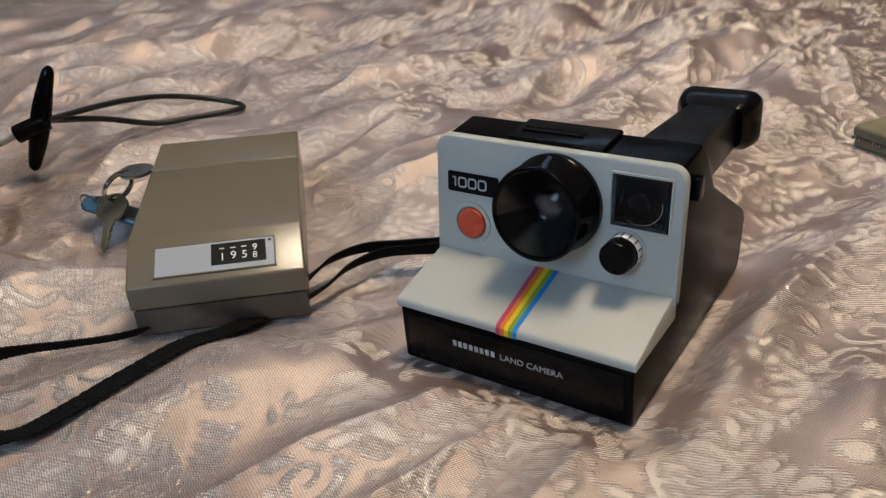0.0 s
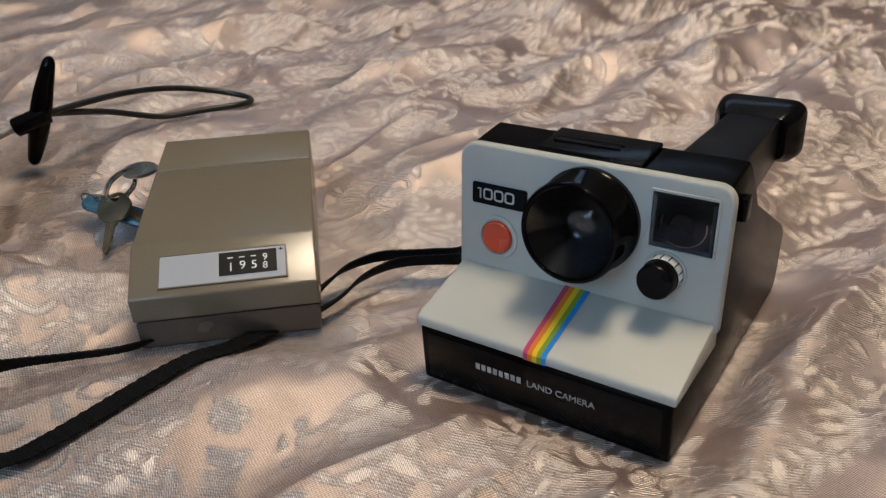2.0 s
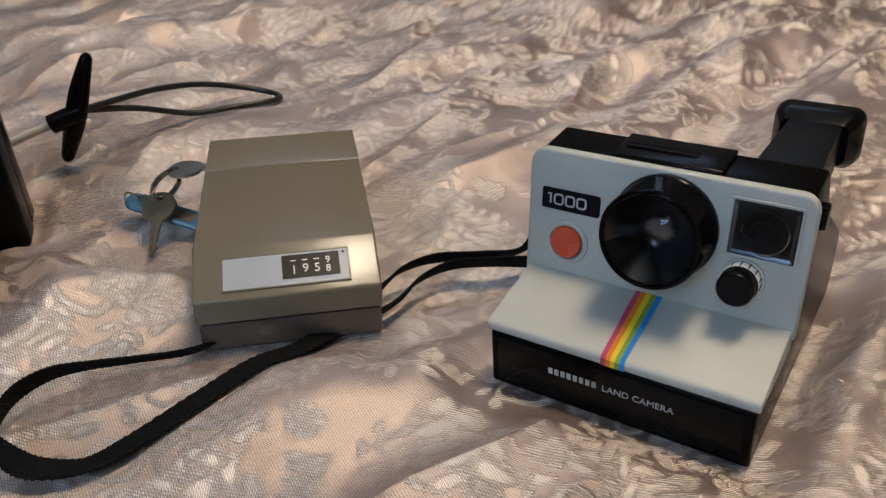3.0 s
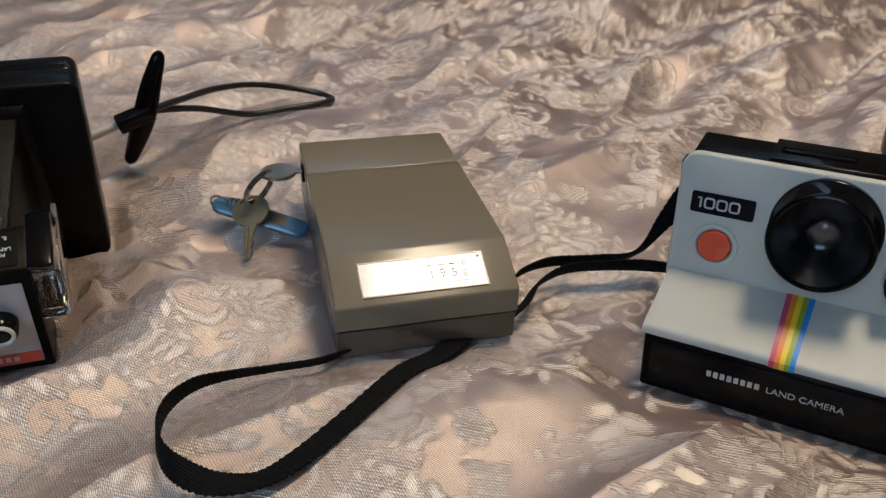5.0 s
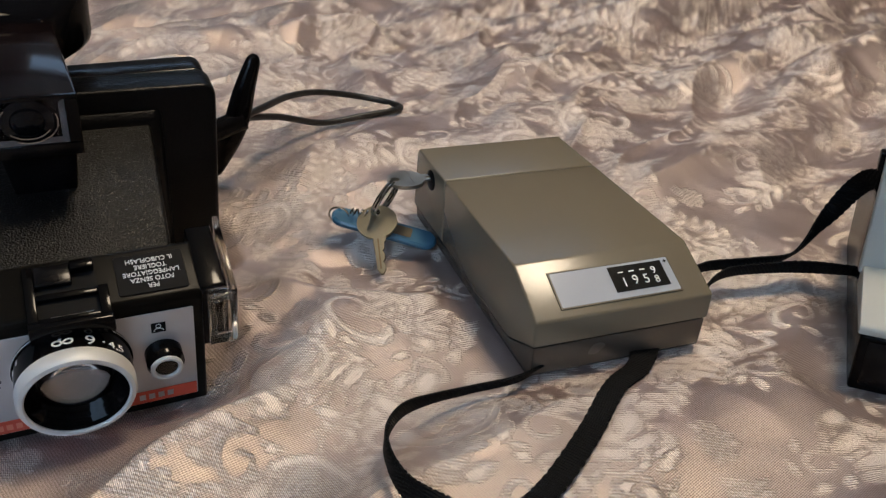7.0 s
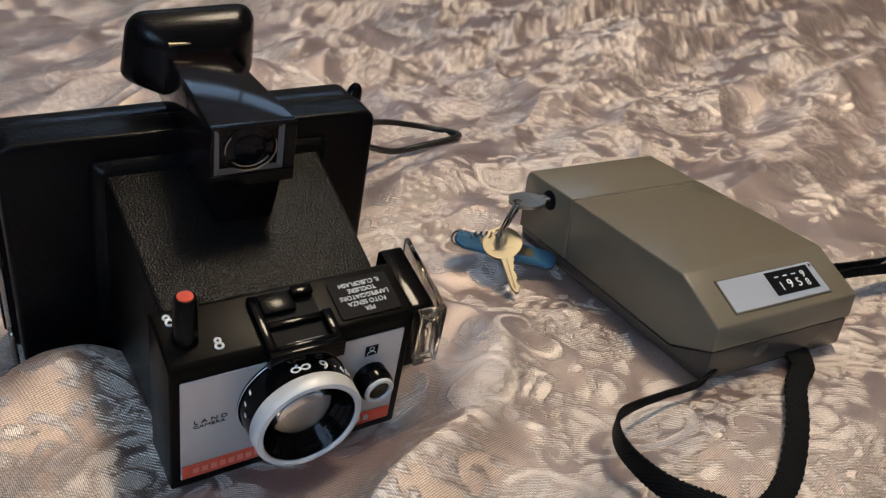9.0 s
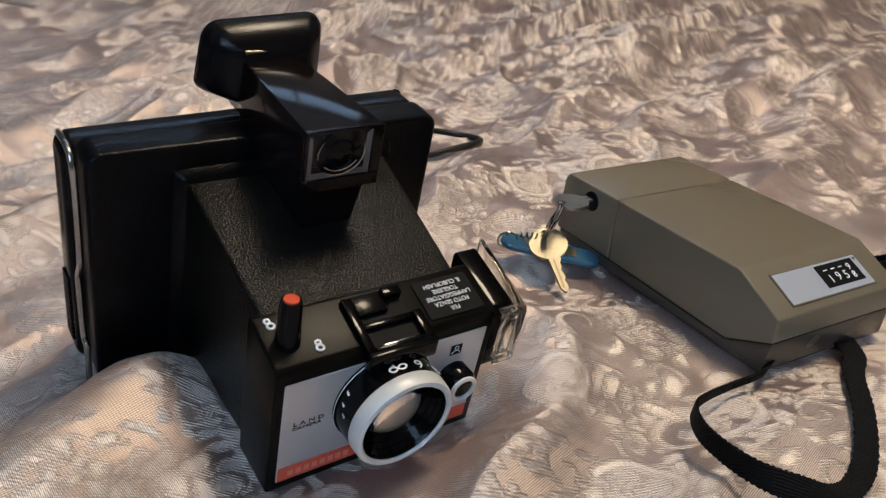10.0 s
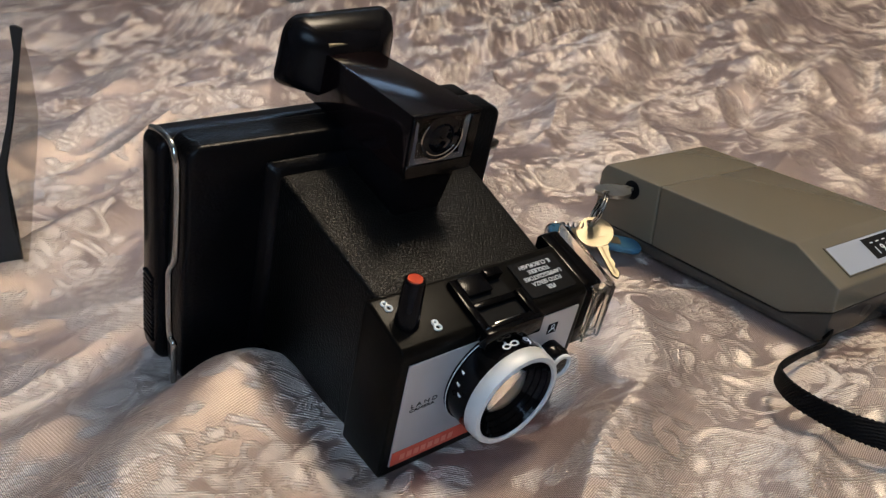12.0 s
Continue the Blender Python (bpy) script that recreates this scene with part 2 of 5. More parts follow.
M_BLUETAG = plastic("blue_plastic", (0.032, 0.105, 0.170), 0.28, 0.12, 1200, 0.02)
M_TAGCARD = plastic("brown_card", (0.13, 0.085, 0.035), 0.6, 0.25, 600, 0.05)
M_STRAP = woven("black_webbing", (0.0042, 0.0042, 0.0046))
M_CORD = plastic("black_rubber_cord", (0.006, 0.006, 0.006), 0.42, 0.2, 1500, 0.05)
M_PANE = clear("thin_clear_pane", (0.97, 0.98, 1.0), 0.015, 1.12)
M_BEZEL = plastic("dark_glossy_bezel", (0.10, 0.11, 0.13), 0.14, 0.2, 900, 0.01, metal=0.6)
# Lighter copy of the bezel; its blue-white reflection is put into the colour.
M_LITBEZEL = plastic("reflection_lit_bezel", (0.15, 0.165, 0.19), 0.18, 0.3, 900, 0.02, metal=0.6)
M_REDTEXT = plastic("pale_red_print", (0.70, 0.22, 0.15), 0.4, 0.05, 1500, 0.01)
M_GLASS = clear("clear_glass", (0.96, 0.97, 1.0), 0.02, 1.5)
M_ACRYLIC = clear("yellowed_acrylic", (0.98, 0.97, 0.93), 0.03, 1.3)
M_SMOKE = clear("smoked_acrylic", (0.66, 0.62, 0.57), 0.04, 1.2)
M_DARKGREY = plastic("dark_grey_plastic", (0.022, 0.019, 0.017), 0.38, 0.15, 1200, 0.02, spec=0.3)
M_OLIVE = leatherette("olive_leatherette", (0.20, 0.175, 0.11), 0.75, 700.0, 0.12, 0.15)
M_WALL = plastic("cream_wall_paint", (0.16, 0.16, 0.16), 0.8, 0.05, 300, 0.1)
M_CEIL = plastic("white_ceiling_paint", (0.55, 0.52, 0.48), 0.85, 0.03, 300, 0.1)
M_FLOOR = plastic("dark_wood_floor", (0.10, 0.06, 0.035), 0.45, 0.25, 60, 0.1)
M_MATTRESS = plastic("beige_mattress_cloth", (0.45, 0.38, 0.33), 0.9, 0.08, 500, 0.3)
STRIPES = [plastic("stripe_" + k, c, 0.3, 0.04, 1500, 0.01) for k, c in (
    ("magenta", (0.50, 0.055, 0.14)), ("orange", (0.72, 0.20, 0.02)), ("yellow", (0.80, 0.55, 0.02)),
    ("green", (0.24, 0.33, 0.03)), ("blue", (0.015, 0.22, 0.60)))]


# ---- mesh helpers ----
def link(name, bm, material, smooth=40.0):
    me = bpy.data.meshes.new(name)
    bmesh.ops.recalc_face_normals(bm, faces=bm.faces)
    for f in bm.faces:
        f.smooth = True
    for e in bm.edges:
        if len(e.link_faces) == 2 and e.calc_face_angle(0) > radians(smooth):
            e.smooth = False
    bm.to_mesh(me)
    bm.free()
    me.materials.append(material)
    return new(name, me)


def part(name, bm, material, parent, label="", smooth=40.0):
    ob = link(name, bm, material, smooth)
    ob.parent = parent
    return tagged(ob, label=label)


def thing(name, m, label, category, group=""):
    ob = new(name)
    ob.empty_display_size = 0.01
    ob.matrix_world = m
    return tagged(ob, label=label, category=category, group=group)


def bevel(bm, r, seg=2, angle=25.0):
    edges = [e for e in bm.edges if len(e.link_faces) == 2 and e.calc_face_angle(0) > radians(angle)]
    if r > 0 and edges:
        bmesh.ops.bevel(bm, geom=edges, offset=r, segments=seg, profile=0.5, affect="EDGES", clamp_overlap=True)
    return bm


def hull_prism(lower, upper, r=0.0, seg=2):
    """A solid between two loops of the same number of points."""
    bm = bmesh.new()
    a, b = [bm.verts.new(p) for p in lower], [bm.verts.new(p) for p in upper]
    bm.faces.new(a[::-1]), bm.faces.new(b)
    for i in range(len(a)):
        j = (i + 1) % len(a)
        bm.faces.new((a[i], a[j], b[j], b[i]))
    bmesh.ops.recalc_face_normals(bm, faces=bm.faces)
    return bevel(bm, r, seg)


def box(x0, x1, y0, y1, z0, z1, r=0.0005, seg=2):
    return hull_prism([(x0, y0, z0), (x1, y0, z0), (x1, y1, z0), (x0, y1, z0)],
                      [(x0, y0, z1), (x1, y0, z1), (x1, y1, z1), (x0, y1, z1)], r, seg)


def side_prism(profile, x0, x1, r=0.0005, seg=2):
    """A (y, z) profile carried from x0 to x1."""
    return hull_prism([(x0, y, z) for y, z in profile], [(x1, y, z) for y, z in profile], r, seg)


def rounded(w, h, r, n=6):
    out = []
    for cx, cy, a in ((w - r, h - r, 0), (r, h - r, 90), (r, r, 180), (w - r, r, 270)):
        out += [(cx + r * math.cos(radians(a + 90 * k / n)), cy + r * math.sin(radians(a + 90 * k / n))) for k in range(n + 1)]
    return out


def lathe(profile, n=48, m=None, closed=False, capped=True):
    """(radius, height) turned about z, then moved by m."""
    bm = bmesh.new()
    rings = [[bm.verts.new((r * math.cos(2 * math.pi * k / n), r * math.sin(2 * math.pi * k / n), z)) for k in range(n)] if r > 1e-6 else [bm.verts.new((0, 0, z))] for r, z in profile]
    if closed:
        rings.append(rings[0])
    for a, b in zip(rings, rings[1:]):
        for k in range(n):
            j = (k + 1) % n
            q = [a[k % len(a)], a[j % len(a)], b[j % len(b)], b[k % len(b)]]
            q = list(dict.fromkeys(q))
            if len(q) > 2:
                bm.faces.new(q)
    for ring in (rings[0], rings[-1]):
        if len(ring) > 2 and capped and not closed:
            bm.faces.new(ring)
    if m is not None:
        bm.transform(m)
    return bm


def smooth_path(pts, per=10, loop=False):
    p = [Vector(v) for v in pts]
    out = []
    count = len(p) if loop else len(p) - 1
    for i in range(count):
        if loop:
            a, b, c, d = (p[(i + k) % len(p)] for k in (-1, 0, 1, 2))
        else:
            a, b, c, d = p[max(i - 1, 0)], p[i], p[i + 1], p[min(i + 2, len(p) - 1)]
        for k in range(per):
            t = k / per
            out.append(0.5 * ((2 * b) + (c - a) * t + (2 * a - 5 * b + 4 * c - d) * t * t + (3 * b - a - 3 * c + d) * t ** 3))
    if not loop:
        out.append(p[-1])
    return out


def sweep(path, section, loop=False, ups=None):
    """Carries a flat section (side, up) along a path. ups: the up way at each point."""
    bm = bmesh.new()
    n, rings = len(path), []
    for i, c in enumerate(path):
        a = path[(i - 1) % n] if loop or i else path[i]
        b = path[(i + 1) % n] if loop or i < n - 1 else path[i]
        d = (b - a).normalized()
        u = Vector(ups[i]) if ups else Vector((0, 0, 1))
        if abs(d.dot(u.normalized())) > 0.95:
            u = Vector((0, 1, 0.2))
        s = d.cross(u).normalized()
        u = s.cross(d)
        rings.append([bm.verts.new(c + s * q[0] + u * q[1]) for q in section])
    m = len(section)
    for i in range(n if loop else n - 1):
        a, b = rings[i], rings[(i + 1) % n]
        for k in range(m):
            j = (k + 1) % m
            bm.faces.new((a[k], a[j], b[j], b[k]))
    if not loop:
        bm.faces.new(rings[0][::-1]), bm.faces.new(rings[-1])
    return bm


def circle(r, n=12, sx=1.0, sy=1.0):
    return [(sx * r * math.cos(2 * math.pi * k / n), sy * r * math.sin(2 * math.pi * k / n)) for k in range(n)]


def slab(outline, m, t=0.0004, r=0.0):
    """A flat outline (x, y) of thickness t, its underside at z = 0 of m."""
    bm = hull_prism([(x, y, 0) for x, y in outline], [(x, y, t) for x, y in outline], r, 1)
    bm.transform(m)
    return bm


def lettering(name, text, height, m, material, parent, thick=0.00008, squeeze=1.0, label="", align="LEFT"):
    cu = bpy.data.curves.new(name, "FONT")
    cu.body, cu.size, cu.extrude, cu.align_x = text, height / 0.70, thick, align
    tmp = bpy.data.objects.new(name, cu)
    scene.collection.objects.link(tmp)
    me = bpy.data.meshes.new_from_object(tmp.evaluated_get(bpy.context.evaluated_depsgraph_get()))
    bpy.data.objects.remove(tmp)
    bpy.data.curves.remove(cu)
    me.transform(m @ Matrix.Diagonal((squeeze, 1, 1, 1)))
    me.materials.clear()
    me.materials.append(material)
    me.name = name
    ob = new(name, me)
    ob.parent = parent
    return tagged(ob, label=label)


# ---- poses of the main things ----
AT_WHITE = pose(-0.0075, 0.3072, -0.0068, -0.37, -0.54, -34.35)
AT_BOX = pose(-0.1495, 0.3261, -0.0009, 1.93, 2.05, 8.87)
AT_BLACK = pose(-0.3369, 0.3306, -0.0014, 12.97, 3.15, 14.83)
AT_CASE = pose(0.2625, 0.478, 0.002, 0, 0, -66)

# ---- room ----
def structure(name, bm, material, label):
    return tagged(link(name, bm, material), label=label, category=name.split("_")[0], kind="structure")


X0, X1, Y0, Y1, ZF, ZC = -2.3, 2.3, -1.25, 2.5, -0.55, 2.55
structure("floor", box(X0, X1, Y0, Y1, ZF - 0.1, ZF, 0), M_FLOOR, "dark wooden floor round the bed")
structure("ceiling", box(X0, X1, Y0, Y1, ZC, ZC + 0.1, 0), M_CEIL, "plain white painted ceiling")
structure("wall_west", box(X0 - 0.1, X0, Y0 - 0.1, Y1 + 0.1, ZF - 0.1, ZC + 0.1, 0), M_WALL, "plain cream painted wall")
structure("wall_east", box(X1, X1 + 0.1, Y0 - 0.1, Y1 + 0.1, ZF - 0.1, ZC + 0.1, 0), M_WALL, "plain cream painted wall")


def windowed_wall(name, number, y0, y1, wx0, wx1, wz0, wz1, power):
    """A wall across the room with an unseen framed window in it and an added area light behind the panes."""
    wall = bmesh.new()
    for a in ((X0, wx0, ZF - 0.1, ZC + 0.1), (wx1, X1, ZF - 0.1, ZC + 0.1), (wx0, wx1, ZF - 0.1, wz0), (wx0, wx1, wz1, ZC + 0.1)):
        piece = box(a[0], a[1], y0, y1, a[2], a[3], 0)
        tmp = bpy.data.meshes.new("tmp")
        piece.to_mesh(tmp)
        wall.from_mesh(tmp)
        bpy.data.meshes.remove(tmp)
        piece.free()
    structure(name, wall, M_WALL, "cream painted wall with an added window opening")
    mid, ym = (wx0 + wx1) / 2, (y0 + y1) / 2
    win = tagged(thing("window_" + number, pose(0, ym, 0), "white framed window, unseen, with added cool light behind", "window"), kind="structure")
    for x0, x1, z0, z1 in ((wx0, wx0 + 0.05, wz0, wz1), (wx1 - 0.05, wx1, wz0, wz1), (wx0 + 0.05, wx1 - 0.05, wz0, wz0 + 0.05), (wx0 + 0.05, wx1 - 0.05, wz1 - 0.05, wz1), (mid - 0.025, mid + 0.025, wz0 + 0.05, wz1 - 0.05)):
        part("window_frame", box(x0, x1, -0.03, 0.03, z0, z1, 0.004), M_CEIL, win)
    for x0, x1 in ((wx0 + 0.05, mid - 0.025), (mid + 0.025, wx1 - 0.05)):
        part("pane", box(x0, x1, -0.002, 0.002, wz0 + 0.05, wz1 - 0.05, 0), M_GLASS, win).visible_shadow = False
    sky = bpy.data.lights.new("added_window_light", "AREA")
    sky.shape, sky.size, sky.size_y, sky.energy, sky.color = "RECTANGLE", wx1 - wx0, wz1 - wz0, power, WINDOW_RGB
    out = 0.12 if ym > 0 else -0.12
    new("added_window_light", sky).matrix_world = look((mid, ym + out, (wz0 + wz1) / 2), (mid, 0, (wz0 + wz1) / 2))


# North window is unseen: inferred from cool reflections, widened for the near sheen.
windowed_wall("wall_north", "1", Y1, Y1 + 0.1, -0.80, 1.30, 1.80, 2.45, WINDOW_POWER)
# South window is invented, a cool fill from behind the camera.
windowed_wall("wall_south", "2", Y0 - 0.1, Y0, -1.7, -0.5, 0.75, 1.95, SOUTH_FILL)
lamp = thing("pendant_lamp", pose(*LAMP), "round opal glass pendant lamp, lit", "lamp")
part("base_plate", lathe([(0.0, 0.075), (0.17, 0.075), (0.17, 0.038), (0.0, 0.038)], 48), M_CEIL, lamp)
part("diffuser", lathe([(0.0, 0.0), (0.145, 0.004), (0.23, 0.017), (0.26, 0.037), (0.0, 0.037)], 64), glow("lit_opal_glass", LAMP_RGB, LAMP_POWER), lamp, "lit opal glass bowl")
part("lamp_cord", lathe([(0.0, 0.074), (0.0035, 0.074), (0.0035, ZC - LAMP[2]), (0.0, ZC - LAMP[2])], 12), M_CEIL, lamp)

# ---- bed and cloth ----
E1, E2, EDGE = Vector((0.921, -0.39)), Vector((0.39, 0.921)), 1.43


LATTICES = {}


def lattice(seed):
    if seed not in LATTICES:
        g = np.random.RandomState(seed).rand(256, 256) * 2 * np.pi
        LATTICES[seed] = np.cos(g), np.sin(g)
    return LATTICES[seed]


def perlin(x, y, seed=0):
    gx, gy = lattice(seed)
    xi, yi = np.floor(x).astype(int), np.floor(y).astype(int)
    fx, fy = x - xi, y - yi
    u, v = fx ** 3 * (fx * (6 * fx - 15) + 10), fy ** 3 * (fy * (6 * fy - 15) + 10)

    def dot(a, b):
        i, j = (xi + a) % 256, (yi + b) % 256
        return gx[i, j] * (fx - a) + gy[i, j] * (fy - b)

    return (dot(0, 0) * (1 - u) + dot(1, 0) * u) * (1 - v) + (dot(0, 1) * (1 - u) + dot(1, 1) * u) * v


def ridges(x, y, angle, along, across, seed, sharp=2.0):
    c, s = math.cos(radians(angle)), math.sin(radians(angle))
    u, v = x * c + y * s, -x * s + y * c
    w = 0.35 * perlin(x / 0.11, y / 0.11, seed + 50)
    return (1 - np.abs(perlin(u / along, v / across + w, seed)) * 1.6).clip(0, 1) ** sharp


def folds(x, y, angle, along, across, seed):
    """Long soft folds that run at an angle and wander a little."""
    c, s = math.cos(radians(angle)), math.sin(radians(angle))
    u, v = x * c + y * s, -x * s + y * c
    w = 0.5 * perlin(x / 0.13, y / 0.13, seed + 50)
    return perlin(u / along, v / across + w, seed)


def smooth01(x):
    x = np.clip(x, 0, 1)
    return x * x * (3 - 2 * x)


def footing(m, x0, x1, y0, y1, z, x, y):
    """Distance outside a thing's footprint, and the height of its underside there."""
    inv = m.inverted()
    lx = inv[0][0] * x + inv[0][1] * y + inv[0][3]
    ly = inv[1][0] * x + inv[1][1] * y + inv[1][3]
    d = np.hypot(np.maximum(np.maximum(x0 - lx, lx - x1), 0), np.maximum(np.maximum(y0 - ly, ly - y1), 0))
    cx, cy = np.clip(lx, x0, x1), np.clip(ly, y0, y1)
    return d, m[2][0] * cx + m[2][1] * cy + m[2][2] * z + m[2][3]


def bump(x, y, px, py, r, h, q=1.0):
    return h * np.exp(-((x - px) ** 2 + (y - py) ** 2 * q) / (2 * r * r))


def crease(x, y, ax, ay, bx, by, r, h):
    """A rounded fold from a to b."""
    dx, dy = bx - ax, by - ay
    t = np.clip(((x - ax) * dx + (y - ay) * dy) / (dx * dx + dy * dy), 0, 1)
    d2 = (x - ax - t * dx) ** 2 + (y - ay - t * dy) ** 2
    return h * np.exp(-d2 / (2 * r * r)) * np.sin(np.pi * (0.12 + 0.76 * t))


CREASES = (  # rounded folds: from, to, half width, height
    (-0.136, 0.249, -0.010, 0.322, 0.017, 0.0100), (-0.050, 0.222, 0.030, 0.262, 0.013, 0.0070),
    (0.086, 0.236, 0.190, 0.352, 0.019, 0.0120), (0.128, 0.205, 0.215, 0.305, 0.014, 0.0130),
    (0.190, 0.300, 0.270, 0.420, 0.015, 0.0120), (-0.480, 0.392, -0.388, 0.424, 0.012, 0.0090),
    (-0.440, 0.335, -0.372, 0.392, 0.016, 0.0100), (-0.280, 0.285, -0.225, 0.330, 0.013, 0.0080),
    (-0.235, 0.350, -0.172, 0.392, 0.011, 0.0090), (-0.238, 0.392, -0.180, 0.414, 0.012, 0.0070),
    (-0.225, 0.520, -0.120, 0.605, 0.015, 0.0110), (-0.040, 0.410, 0.085, 0.505, 0.016, 0.0090),
    (-0.030, 0.470, 0.070, 0.560, 0.013, 0.0090), (-0.089, 0.650, 0.080, 0.735, 0.018, 0.0140),
    (-0.060, 0.740, 0.160, 0.890, 0.021, 0.0160), (0.100, 0.650, 0.290, 0.765, 0.018, 0.0140),
    (-0.330, 0.600, -0.130, 0.720, 0.018, 0.0050), (-0.380, 0.720, -0.150, 0.860, 0.020, 0.0150),
    (-0.480, 0.520, -0.350, 0.640, 0.016, 0.0120), (0.180, 0.480, 0.300, 0.620, 0.016, 0.0110),
    (-0.250, 0.880, 0.050, 1.080, 0.024, 0.0160), (0.150, 0.860, 0.420, 1.030, 0.022, 0.0150),
)


def cloth_height(x, y):
    far = smooth01((y - 0.40) / 0.28)
    z = 0.008 * perlin(x / 0.24, y / 0.24, 3) - 0.004
    z += (0.0160 + 0.0120 * far) * folds(x, y, 38, 0.42, 0.074, 11)
    z += (0.0060 + 0.0060 * far) * folds(x, y, 30, 0.17, 0.044, 12)
    z += (0.0020 + 0.0026 * far) * folds(x, y, 78, 0.09, 0.050, 13)
    z += (0.0055 + 0.0030 * far) * ridges(x, y, 42, 0.19, 0.066, 16, 3.0)
    z += (0.0016 + 0.0018 * far) * ridges(x, y, 36, 0.085, 0.042, 18, 1.6)
    z += (0.0008 + 0.0012 * far) * ridges(x, y, 105, 0.070, 0.046, 19, 1.6)
    z += (0.0008 + 0.0005 * far) * perlin(x / 0.028, y / 0.028, 17) + 0.00016 * perlin(x / 0.013, y / 0.013, 15)
    for ax, ay, bx, by, r, h in CREASES:
        z += crease(x, y, ax, ay, bx, by, r, h)
    z += bump(x, y, -0.200, 0.458, 0.014, 0.006)
    for m, x0, x1, y0, y1, zb, reach in FEET:
        d, under = footing(m, x0, x1, y0, y1, zb, x, y)
        w = 1 - smooth01(d / reach)
        z = z * (1 - w) + (under - 0.0006) * w
    z += bump(x, y, -0.372, 0.385, 0.017, 0.014) + bump(x, y, -0.405, 0.345, 0.03, 0.006)
    return z


FEET = [
    (AT_WHITE, 0.0, 0.106, 0.002, 0.132, 0.0, 0.030),
    (AT_BOX, 0.021, 0.097, 0.004, 0.146, -0.002, 0.028),
    (AT_BLACK, 0.0, 0.08, 0.002, 0.030, -0.0050, 0.028),
    (AT_BLACK, -0.034, 0.108, 0.090, 0.118, -0.0215, 0.014),
    (AT_CASE, 0.0, 0.14, 0.0, 0.10, 0.0, 0.035),
    (pose(-0.205, 0.408, -0.0035), 0.0, 0.055, 0.0, 0.026, 0.0, 0.022),
]


def spaced(lo, a, b, hi, step, grow=1.045, most=0.03):
    mid = list(np.arange(a, b, step))
    out, s, v = [], step, mid[-1]
    while v < hi:
        s = min(s * grow, most)
        v += s
        out.append(min(v, hi))
    back, s, v = [], step, mid[0]
    while v > lo:
        s = min(s * grow, most)
        v -= s
        back.append(max(v, lo))
    return np.array(back[::-1] + mid + out)


